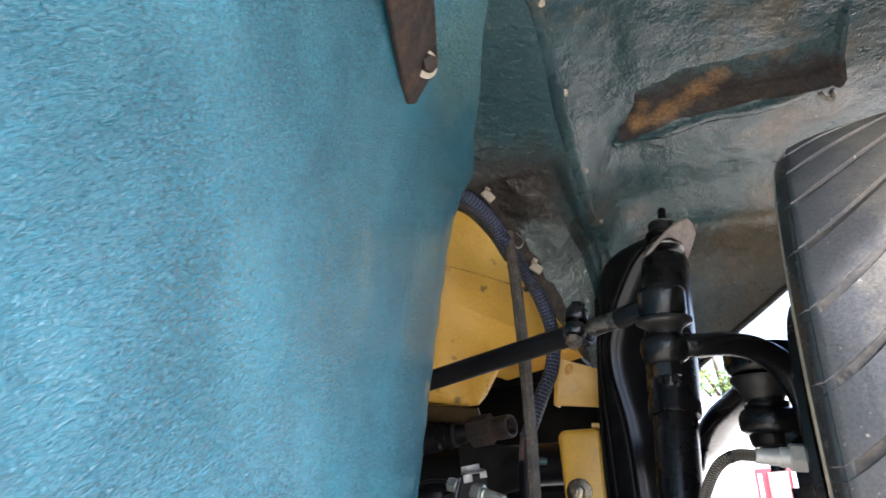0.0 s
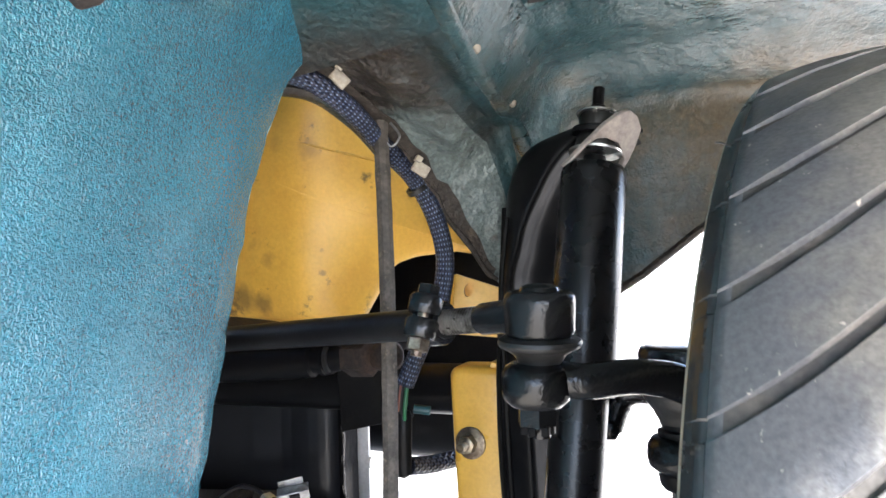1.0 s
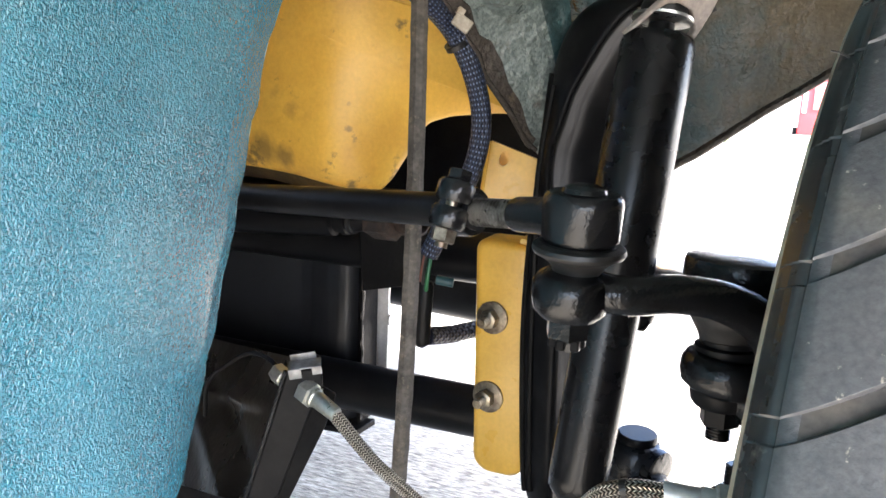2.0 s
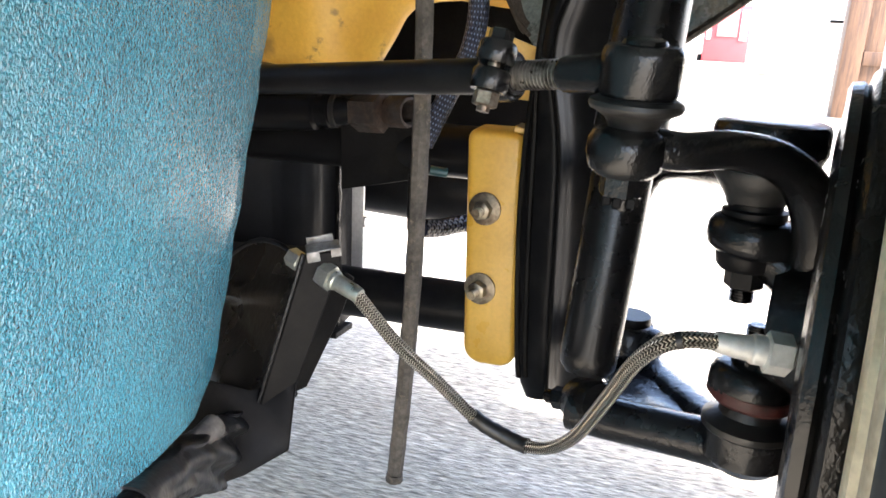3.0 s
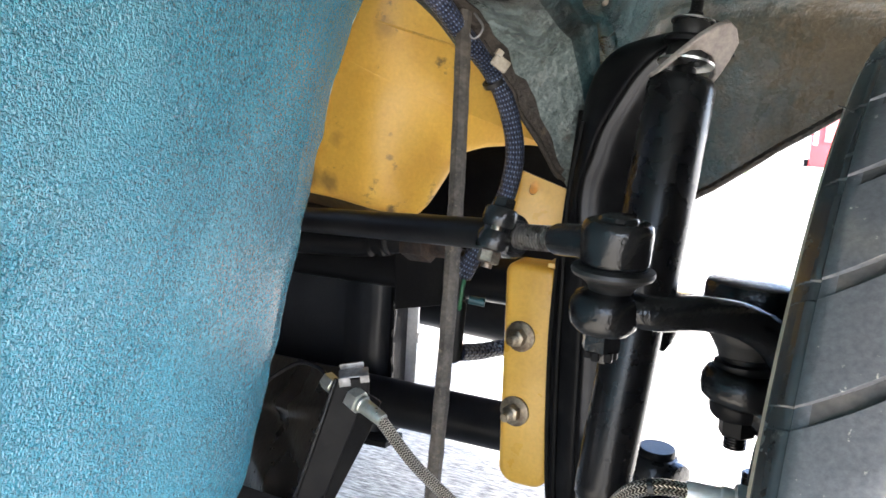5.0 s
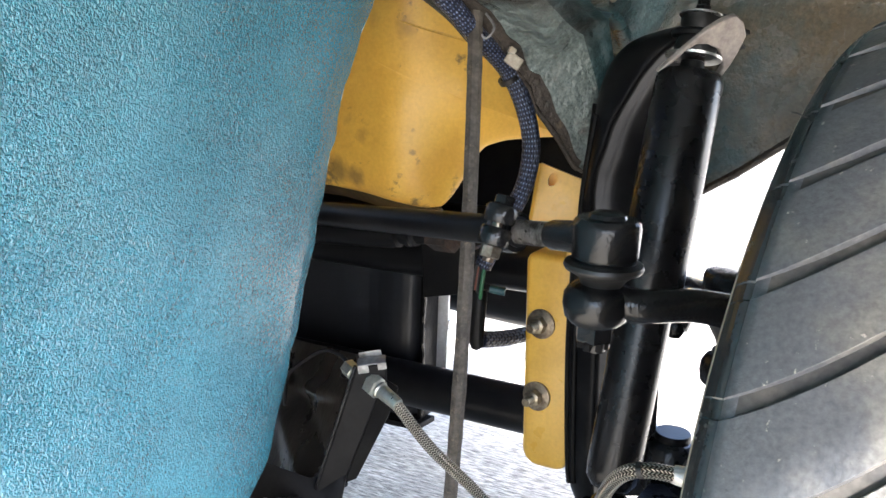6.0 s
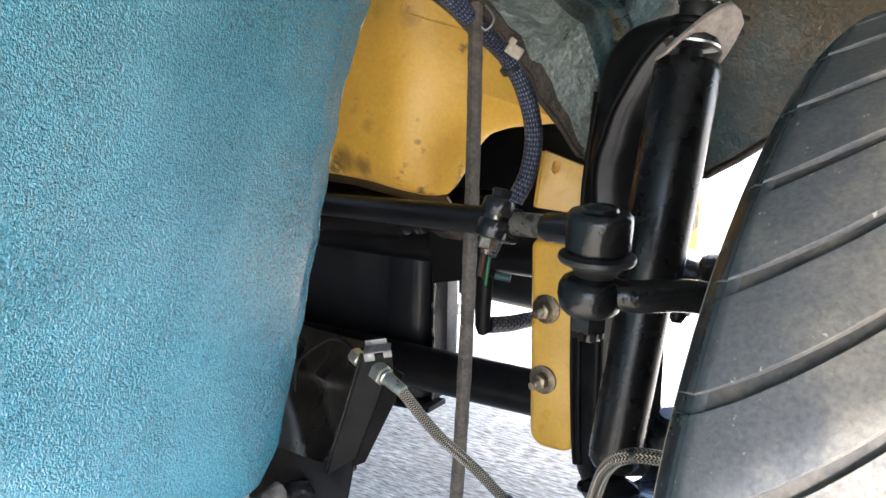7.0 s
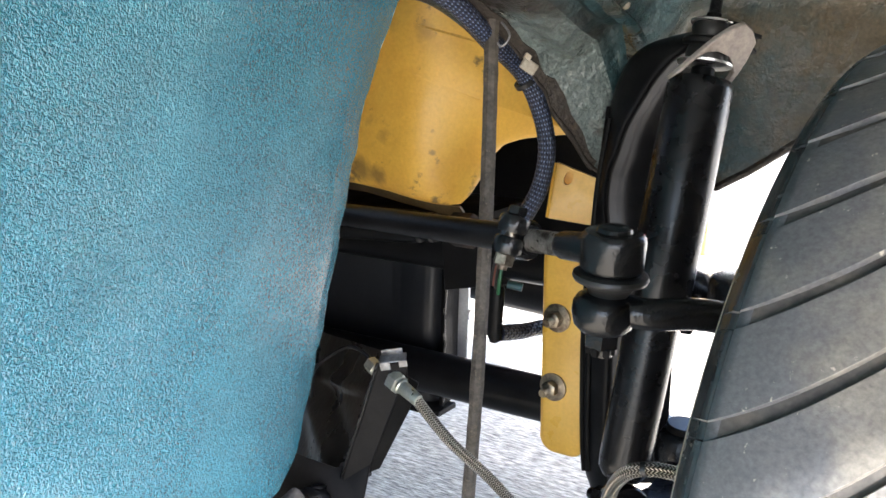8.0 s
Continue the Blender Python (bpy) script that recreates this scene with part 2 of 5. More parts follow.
BLACK_STRAP = material("dull_black_strap", (0.0045, 0.0045, 0.0048), 0.48, second=(0.008, 0.0078, 0.0075), size=22, third=(0.016, 0.015, 0.013), third_size=45, third_spread=(0.66, 0.8), bumps=((60, 0.0004), (300, 0.0001)), grain=0.1, rough_var=0.08, spec=0.07)
BLACK_PRESSED = material("black_pressed_steel", (0.0050, 0.0053, 0.0060), 0.38, second=(0.011, 0.011, 0.0115), size=25, bumps=((30, 0.0004), (300, 0.00008)), grain=0.05, rough_var=0.06, spec=0.10)
FERRULE = material("pale_crimped_metal", (0.58, 0.58, 0.55), 0.4, 0.25, second=(0.5, 0.5, 0.47), size=60, bumps=((250, 0.0002),), grain=0.06)
BLACK_DULL = material("dull_black_steel", (0.004, 0.004, 0.0046), 0.45, second=(0.0065, 0.0064, 0.0062), size=20, third=(0.013, 0.012, 0.011), third_size=16, third_spread=(0.70, 0.84), bumps=((40, 0.001), (220, 0.0004)), grain=0.12, spec=0.07)
# dusty black sheet; the brown tones also paint in its soft tan reflections
GRIMY_SHEEN_SHEET = material("grimy_black_sheet_with_sheen", (0.014, 0.0125, 0.0105), 0.30, second=(0.036, 0.030, 0.0225), size=9, spread=(0.40, 0.70), third=(0.030, 0.026, 0.020), third_size=55, third_spread=(0.66, 0.80), bumps=((45, 0.0008), (200, 0.0003)), grain=0.15, rough_var=0.1, spec=0.45)
BLACK_ARM = material("thick_gloss_black_arm", (0.010, 0.0105, 0.012), 0.26, second=(0.016, 0.016, 0.017), size=20, bumps=((50, 0.0006), (170, 0.0006)), grain=0.06, rough_var=0.06, spec=0.40)
RUBBER = material("black_rubber_boot", (0.012, 0.012, 0.012), 0.42, second=(0.02, 0.019, 0.018), size=40, bumps=((200, 0.0003),), grain=0.1)
TYRE = material("dusty_tyre_rubber", (0.090, 0.091, 0.093), 0.42, second=(0.165, 0.153, 0.129), size=34, spread=(0.40, 0.68), grade=("X", 0.09, 0.185), third=(0.50, 0.45, 0.37), third_size=170, third_spread=(0.65, 0.72),
                bumps=((160, 0.00018), (600, 0.0002)), grain=0.14, gsize=420)
SIDEWALL = material("polished_tyre_sidewall", (0.040, 0.041, 0.043), 0.22, second=(0.056, 0.055, 0.052), size=40, spread=(0.30, 0.80), third=(0.20, 0.19, 0.165), third_size=60, third_spread=(0.66, 0.76), bumps=((90, 0.0002), (400, 0.00008)), grain=0.08, rough_var=0.08, spec=0.6)
# pale tan band: the sidewall's grazing reflection of bright surroundings, painted as colour
TYRE_SHEEN = material("sidewall_tan_reflection", (0.46, 0.39, 0.29), 0.5, second=(0.36, 0.30, 0.22), size=24, third=(0.12, 0.115, 0.105), third_size=40, third_spread=(0.66, 0.76), bumps=((150, 0.0003),), grain=0.12)
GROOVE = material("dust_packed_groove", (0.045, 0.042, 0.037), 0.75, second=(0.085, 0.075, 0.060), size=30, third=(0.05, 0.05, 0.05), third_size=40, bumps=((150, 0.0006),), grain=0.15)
ZINC = material("zinc_plated_steel", (0.62, 0.62, 0.60), 0.32, 1.0, second=(0.5, 0.5, 0.48), size=60, bumps=((300, 0.0001),), grain=0.06)
ALU = material("dull_plated_steel", (0.42, 0.44, 0.40), 0.36, 0.85, second=(0.33, 0.35, 0.31), size=50, bumps=((250, 0.0002),), grain=0.08)
STEEL_GREY = material("dull_zinc_sheet", (0.22, 0.225, 0.23), 0.42, 0.6, second=(0.14, 0.14, 0.14), size=70, bumps=((200, 0.0004),), grain=0.1)
STEEL_DIRTY = material("tarnished_steel", (0.30, 0.26, 0.20), 0.42, 0.9, second=(0.16, 0.12, 0.09), size=90, bumps=((300, 0.0003),), grain=0.15)
THREAD_STEEL = material("oily_threaded_steel", (0.36, 0.34, 0.31), 0.34, 0.95, second=(0.11, 0.10, 0.09), size=90, bumps=((300, 0.0002),), grain=0.12)
BRASS_DULL = material("yellow_passivated_steel", (0.40, 0.35, 0.26), 0.4, 1.0, second=(0.24, 0.20, 0.15), size=80, bumps=((300, 0.0002),), grain=0.1)
ROD_GREY = material("weathered_grey_rod", (0.082, 0.072, 0.060), 0.72, second=(0.046, 0.040, 0.034), size=60, third=(0.15, 0.125, 0.09), third_size=120, bumps=((220, 0.0008),), grain=0.2)
PRIMER = material("bare_pinkish_primer", (0.42, 0.36, 0.32), 0.6, second=(0.34, 0.29, 0.26), size=60, bumps=((140, 0.0008),), grain=0.12)
CREAM = material("cream_painted_rim", (0.66, 0.58, 0.42), 0.4, second=(0.56, 0.48, 0.34), size=30, third=(0.020, 0.017, 0.014), third_size=40, third_spread=(0.62, 0.68), bumps=((200, 0.0002),), grain=0.08)
CLIP = material("grey_beige_plastic", (0.40, 0.36, 0.29), 0.6, second=(0.32, 0.27, 0.2), size=80, bumps=((200, 0.0005),), grain=0.15)
GALV = material("pale_grey_bar", (0.55, 0.55, 0.54), 0.55, second=(0.45, 0.45, 0.44), size=20, bumps=((100, 0.0004),), grain=0.06)
CONCRETE = material("brushed_concrete", (0.445, 0.415, 0.338), 0.85, second=(0.37, 0.340, 0.278), size=3, third=(0.57, 0.52, 0.44), third_size=14, third_spread=(0.52, 0.72),
                    bumps=((90, 0.0060), (260, 0.0036)), grain=0.33, gsize=190, stretch=(0.30, 1.1, 1))
RAG = material("dusty_black_wrapping", (0.0075, 0.0082, 0.0096), 0.40, second=(0.013, 0.0138, 0.0155), size=18, spread=(0.45, 0.7), third=(0.034, 0.036, 0.038), third_size=60, third_spread=(0.66, 0.8), bumps=((30, 0.004), (140, 0.0008)), grain=0.15, spec=0.30)
GRASS = material("sunlit_grass", (0.13, 0.19, 0.07), 0.8, second=(0.20, 0.24, 0.10), size=8, bumps=((60, 0.02),), grain=0.3)
WHITE_WALL = material("white_rendered_wall", (0.80, 0.79, 0.76), 0.8, second=(0.74, 0.73, 0.70), size=1.5, bumps=((40, 0.003),), grain=0.03)
RED = material("red_painted_metal", (0.55, 0.035, 0.04), 0.4, second=(0.48, 0.03, 0.035), size=3, bumps=((30, 0.001),), grain=0.04)
TIMBER = material("orange_brown_timber", (0.080, 0.038, 0.016), 0.6, second=(0.045, 0.020, 0.008), size=7, stretch=(6, 6, 0.5), bumps=((20, 0.002),), grain=0.15, gsize=40)
WIRE_GREEN = material("green_wire", (0.02, 0.13, 0.05), 0.4, grain=0.03)
WIRE_TEAL = material("teal_plug", (0.01, 0.06, 0.07), 0.4, grain=0.03)
WIRE_RED = material("orange_wire", (0.16, 0.05, 0.03), 0.4, grain=0.03)
BRAID_STEEL = braid("braided_stainless_sleeve", (0.035, 0.030, 0.024), (0.80, 0.74, 0.63), 9, 0.0023, 0.85, 0.30, 1.8, chevron=True)
BRAID_BLUE = braid("navy_braided_loom", (0.007, 0.011, 0.030), (0.17, 0.22, 0.34), 10, 0.0095, 0.0, 0.40, 1.0, (0.30, 0.95))
BRAID_DARK = braid("dark_braided_loom", (0.006, 0.008, 0.018), (0.09, 0.11, 0.17), 8, 0.0110, 0.0, 0.40, 1.0, (0.25, 0.95))


# ---------------------------------------------------------------- builders
def part(name, bm, mat, parent=None, label="", smooth=True, auto=40):
    """Links a bmesh as one mesh object under a thing or a part."""
    me = bpy.data.meshes.new(name)
    bm.normal_update()
    if smooth:
        for f in bm.faces:
            f.smooth = True
        for e in bm.edges:
            if len(e.link_faces) == 2 and e.calc_face_angle(0) > radians(auto):
                e.smooth = False
    bm.to_mesh(me)
    bm.free()
    me.materials.append(mat)
    ob = new(name, me)
    if parent is not None:
        ob.parent = parent
    if label:
        ob["label"] = label
    return ob


def thing(name, place, label, category, group="", kind=""):
    """An Empty at a thing's base; its parts are built in world coordinates."""
    ob = new(name)
    ob.empty_display_size = 0.02
    return tagged(ob, label, category, group, kind)


def frame_of(axis):
    a = Vector(axis).normalized()
    s = a.cross(Vector((0, 0, 1)))
    if s.length < 1e-4:
        s = Vector((1, 0, 0))
    s.normalize()
    return s, a.cross(s), a


def spline(points, per=8):
    """Catmull-Rom through the points."""
    p = [Vector(q) for q in points]
    p = [2 * p[0] - p[1]] + p + [2 * p[-1] - p[-2]]
    out = []
    for i in range(1, len(p) - 2):
        for k in range(per):
            t = k / per
            a, b, c, d = p[i - 1], p[i], p[i + 1], p[i + 2]
            out.append(0.5 * ((2 * b) + (c - a) * t + (2 * a - 5 * b + 4 * c - d) * t * t + (3 * b - a - 3 * c + d) * t ** 3))
    out.append(p[-2])
    return out


def sweep(bm, pts, radius, segs=16, squash=1.0, caps=True, turn=0.0):
    """A tube along pts; radius is a number or one for each point. UV: u once round, v metres along."""
    pts = [Vector(p) for p in pts]
    n = len(pts)
    rad = [radius] * n if isinstance(radius, (int, float)) else list(radius)
    uv = bm.loops.layers.uv.verify()
    tang = [(pts[min(i + 1, n - 1)] - pts[max(i - 1, 0)]).normalized() for i in range(n)]
    s, u, _ = frame_of(tang[0])
    rings, dist, length = [], [], 0.0
    for i in range(n):
        if i:
            length += (pts[i] - pts[i - 1]).length
            q = tang[i - 1].rotation_difference(tang[i])
            s = q @ s
            u = q @ u
        dist.append(length)
        rings.append([bm.verts.new(pts[i] + rad[i] * (math.cos(a) * s + squash * math.sin(a) * u))
                      for a in (turn + 2 * math.pi * k / segs for k in range(segs))])
    for i in range(n - 1):
        for k in range(segs):
            f = bm.faces.new((rings[i][k], rings[i][(k + 1) % segs], rings[i + 1][(k + 1) % segs], rings[i + 1][k]))
            for lp, (uu, vv) in zip(f.loops, ((k, i), (k + 1, i), (k + 1, i + 1), (k, i + 1))):
                lp[uv].uv = (uu / segs, dist[vv])
    if caps:
        bm.faces.new(list(reversed(rings[0])))
        bm.faces.new(rings[-1])
    bmesh.ops.recalc_face_normals(bm, faces=bm.faces)
    return bm


def tube(pts, radius, segs=16, squash=1.0, caps=True, turn=0.0):
    return sweep(bmesh.new(), pts, radius, segs, squash, caps, turn)


def lathe(base, axis, profile, segs=28, bm=None):
    """A turned body: profile of (distance along axis, radius); ends of radius 0 close it."""
    bm = bm or bmesh.new()
    s, u, a = frame_of(axis)
    base = Vector(base)
    rings = []
    for d, r in profile:
        c = base + a * d
        rings.append([bm.verts.new(c)] if r <= 1e-6 else [bm.verts.new(c + r * (math.cos(x) * s + math.sin(x) * u)) for x in (2 * math.pi * k / segs for k in range(segs))])
    for r0, r1 in zip(rings, rings[1:]):
        for k in range(segs):
            j = (k + 1) % segs
            if len(r0) == 1 and len(r1) == 1:
                continue
            if len(r0) == 1:
                bm.faces.new((r0[0], r1[j], r1[k]))
            elif len(r1) == 1:
                bm.faces.new((r0[k], r0[j], r1[0]))
            else:
                bm.faces.new((r0[k], r0[j], r1[j], r1[k]))
    bmesh.ops.recalc_face_normals(bm, faces=bm.faces)
    return bm


def soften(bm, width, segments=2):
    if width:
        bmesh.ops.bevel(bm, geom=[e for e in bm.edges if len(e.link_faces) == 2 and e.calc_face_angle(0) > radians(25)], offset=width, segments=segments, profile=0.6, affect="EDGES", clamp_overlap=True)
    return bm


def block(lo, hi, bevel=0.003, segments=2, bm=None):
    bm = bm or bmesh.new()
    m = Matrix.LocRotScale([(a + b) / 2 for a, b in zip(lo, hi)], None, [b - a for a, b in zip(lo, hi)])
    bmesh.ops.create_cube(bm, size=1.0, matrix=m)
    return soften(bm, bevel, segments)


def plate(points, thickness, bevel=0.001):
    """A flat or slightly folded polygon of metal, extruded along its normal, away from its front."""
    bm = bmesh.new()
    v = [bm.verts.new(p) for p in points]
    f = bm.faces.new(v)
    bm.normal_update()
    n = f.normal.copy()
    g = bmesh.ops.extrude_face_region(bm, geom=[f])
    bmesh.ops.translate(bm, vec=-n * thickness, verts=[x for x in g["geom"] if isinstance(x, bmesh.types.BMVert)])
    bmesh.ops.recalc_face_normals(bm, faces=bm.faces)
    return soften(bm, bevel, 1)


def hexagon(base, axis, width, height, chamfer=0.0012, turn=0.0, bore=0.0, bm=None):
    """A hexagon nut or bolt head, its corners turned down."""
    bm = bm or bmesh.new()
    s, u, a = frame_of(axis)
    base = Vector(base)
    r = width / 2 / math.cos(math.pi / 6)
    prof = ((0, r - chamfer), (chamfer * 0.7, r), (height - chamfer * 0.7, r), (height, r - chamfer))
    rings = [[bm.verts.new(base + a * d + rr * (math.cos(x) * s + math.sin(x) * u)) for x in (turn + math.pi / 3 * k for k in range(6))] for d, rr in prof]
    for r0, r1 in zip(rings, rings[1:]):
        for k in range(6):
            bm.faces.new((r0[k], r0[(k + 1) % 6], r1[(k + 1) % 6], r1[k]))
    bm.faces.new(list(reversed(rings[0])))
    bm.faces.new(rings[-1])
    bmesh.ops.recalc_face_normals(bm, faces=bm.faces)
    return bm


def thread(base, axis, r, length, pitch=0.0016, segs=20):
    """A threaded end as a stack of ridges."""
    prof = [(0, 0), (0, r * 0.86)]
    n = max(2, int(length / pitch))
    for i in range(n):
        prof += [(pitch * (i + 0.25), r), (pitch * (i + 0.5), r), (pitch * (i + 0.75), r * 0.80), (pitch * (i + 0.98), r * 0.80)]
    prof += [(length, r * 0.8), (length, 0)]
    return lathe(base, axis, prof, segs)


def sheet(fn, nu, nv, thick, flip=False):
    """A curved sheet from fn(u, v), u and v from 0 to 1, with a back at the given thickness."""
    bm = bmesh.new()
    front = [[bm.verts.new(fn(i / nu, j / nv)) for j in range(nv + 1)] for i in range(nu + 1)]
    for i in range(nu):
        for j in range(nv):
            q = (front[i][j], front[i + 1][j], front[i + 1][j + 1], front[i][j + 1])
            bm.faces.new(q if not flip else tuple(reversed(q)))
    bm.normal_update()
    back = [[bm.verts.new(v.co - v.normal * thick) for v in row] for row in front]
    for i in range(nu):
        for j in range(nv):
            q = (back[i][j], back[i][j + 1], back[i + 1][j + 1], back[i + 1][j])
            bm.faces.new(q if not flip else tuple(reversed(q)))
    rim = [(i, 0) for i in range(nu)] + [(nu, j) for j in range(nv)] + [(i, nv) for i in range(nu, 0, -1)] + [(0, j) for j in range(nv, 0, -1)]
    for (a, b), (c, d) in zip(rim, rim[1:] + rim[:1]):
        bm.faces.new((front[a][b], back[a][b], back[c][d], front[c][d]))
    bmesh.ops.recalc_face_normals(bm, faces=bm.faces)
    return bm


def along(x, table):
    """Smooth interpolation in a table of (x, value)."""
    if x <= table[0][0]:
        return table[0][1]
    for (a, p), (b, q) in zip(table, table[1:]):
        if x <= b:
            t = (x - a) / (b - a)
            return p + (q - p) * t
    return table[-1][1]


def rough(p, scale, amount):
    return noise.noise(Vector(p) * scale) * amount


V = Vector

# ---------------------------------------------------------------- setting
def build_ground():
    bm = bmesh.new()
    xs = [-600, -120, -30, -8, -3, -1.2, 0, 1.2, 3, 8, 30, 120, 600]
    vs = [[bm.verts.new((x, y, 0)) for y in xs] for x in xs]
    for i in range(len(xs) - 1):
        for j in range(len(xs) - 1):
            bm.faces.new((vs[i][j], vs[i + 1][j], vs[i + 1][j + 1], vs[i][j + 1]))
    tagged(part("ground", bm, CONCRETE), "pale grey brushed concrete driveway under the car", "ground", kind="structure")
    bm = bmesh.new()
    block((-30, 12.2, -0.02), (40, 12.9, 0.035), 0.01, 1, bm)
    tagged(part("grass_strip", bm, GRASS), "thin strip of sunlit grass beside the driveway", "grass", kind="structure")


build_ground()


def build_far_building():
    house = thing("building", (0, 0, 0), "white rendered building across the driveway in full sun", "building")
    part("wall", block((-25, 20.0, -0.05), (30, 26, 2.75), 0.02), WHITE_WALL, house)
    part("ledge", block((3.6, 19.9, 0.93), (4.9, 19.998, 1.0), 0.01), BLACK_DULL, house, "short dark ledge on the white wall")
    part("roof", block((-25.4, 19.7, 2.753), (30.4, 26.4, 2.95), 0.03), WHITE_WALL, house)


build_far_building()


def build_tree():
    t = thing("tree", (0.9, 33.0, 0), "sunlit green leafy tree behind the white building", "tree")
    part("trunk", tube([(0.9, 33, 0), (0.85, 33.05, 2.5), (1.0, 33, 4.6), (0.7, 33.1, 6.4)], [0.24, 0.20, 0.15, 0.06], 12), TIMBER, t)
    for k in range(5):
        a = k * 1.31
        part("limb", tube(spline([(0.93, 33, 3.4 + 0.3 * k), (0.93 + 0.8 * math.cos(a), 33 + 0.8 * math.sin(a), 4.4 + 0.35 * k), (0.93 + 1.5 * math.cos(a), 33 + 1.5 * math.sin(a), 5.0 + 0.4 * k)], 4), [0.09 - 0.009 * i for i in range(9)], 8), TIMBER, t)
    rnd = random.Random(4)
    verts, faces = [], []
    clumps = [V((0.9 + rnd.gauss(0, 1.0), 33 + rnd.gauss(0, 0.9), 5.6 + rnd.gauss(0, 0.8))) for _ in range(26)]
    for c in clumps:
        for _ in range(70):
            p = c + V((rnd.gauss(0, 0.32), rnd.gauss(0, 0.32), rnd.gauss(0, 0.26)))
            d = V((rnd.uniform(-1, 1), rnd.uniform(-1, 1), rnd.uniform(-0.6, 0.6))).normalized()
            e = d.orthogonal().normalized()
            n = len(verts)
            verts += [tuple(p - d * 0.10), tuple(p + e * 0.05), tuple(p + d * 0.11), tuple(p - e * 0.05)]
            faces.append((n, n + 1, n + 2, n + 3))
    me = bpy.data.meshes.new("crown")
    me.from_pydata(verts, [], faces)
    me.materials.append(material("sunlit_leaves", (0.10, 0.17, 0.03), 0.5, second=(0.15, 0.22, 0.04), size=3, grain=0.1))
    crown = new("crown", me)
    crown.parent = t
    crown.matrix_parent_inverse = t.matrix_world.inverted()
    crown["label"] = "open crown of small bright green leaves"


build_tree()


def build_red_cabinet():
    c = thing("red_cabinet", (0, 0, 0), "red and white metal cabinet standing against a white wall", "cabinet")
    part("body", block((0.86, 18.0, 0.0), (1.76, 18.7, 1.16), 0.03), RED, c)
    part("front_panel", block((1.10, 17.972, 0.52), (1.50, 17.998, 1.08), 0.02), material("faded_red_panel", (0.72, 0.16, 0.15), 0.5, grain=0.03), c, "faded paler red front panel")
    part("side_panel", block((1.56, 17.974, 0.45), (1.70, 17.998, 1.06), 0.01), WHITE_WALL, c, "white strip")
    part("side_panel", block((0.90, 17.974, 0.45), (0.98, 17.998, 1.06), 0.01), WHITE_WALL, c, "white strip")
    part("foot", block((0.78, 18.1, 0.0), (0.856, 18.5, 0.14), 0.01), BLACK_DULL, c)


build_red_cabinet()


def build_timber_gate():
    g = thing("timber_gate", (0, 0, 0), "orange-brown timber gate post with boards and knots", "gate")
    x0 = 1.16
    part("post", block((x0, 6.0, 0.0), (x0 + 0.13, 6.13, 2.3), 0.008), TIMBER, g)
    for k in range(5):
        part("board", block((x0 + 0.134 + k * 0.125, 6.03, 0.06), (x0 + 0.255 + k * 0.125, 6.055, 2.2), 0.004), TIMBER, g)
    for z in (0.35, 0.98, 1.9):
        part("rail", block((x0 + 0.134, 6.0, z), (x0 + 0.76, 6.026, z + 0.09), 0.004), TIMBER, g)


build_timber_gate()


# ---------------------------------------------------------------- wheel well
def panel_x(y, z):
    x = along(z, ((0.24, -0.226), (0.36, -0.222), (0.45, -0.211), (0.52, -0.203), (0.58, -0.196), (0.63, -0.186), (0.68, -0.166), (0.72, -0.135), (0.75, -0.10)))
    x += 0.10 * (0.60 - y) * (1 if y < 0.6 else 0.8) * 0.8
    return min(x, -0.10)


def edge_y(z):
    return along(z, ((0.24, 0.622), (0.27, 0.648), (0.30, 0.660), (0.37, 0.683), (0.43, 0.695), (0.53, 0.712), (0.62, 0.744), (0.67, 0.778), (0.75, 0.83)))


def fender_z(y):
    return along(y, ((-0.3, 0.74), (0.0, 0.80), (0.3, 0.815), (0.5, 0.79), (0.6, 0.768), (0.7, 0.745), (0.8, 0.722), (0.9, 0.708), (0.98, 0.695), (1.05, 0.664), (1.10, 0.58)))


def drop(x, y):
    k = along(y, ((0.3, 0.25), (0.6, 0.4), (0.7, 0.6), (0.82, 0.92), (0.9, 1.0)))
    return k * along(x, ((-0.22, 0.11), (-0.17, 0.098), (-0.12, 0.090), (-0.085, 0.082), (-0.07, 0.070), (-0.04, 0.024), (-0.01, 0.010), (0.05, 0.0)))


def well_z(x, y):
    return fender_z(y) - drop(x, y)


def lip_z(x):
    return along(x, ((-0.10, 0.44), (0.0, 0.452), (0.094, 0.521), (0.16, 0.568), (0.30, 0.645), (0.46, 0.70)))


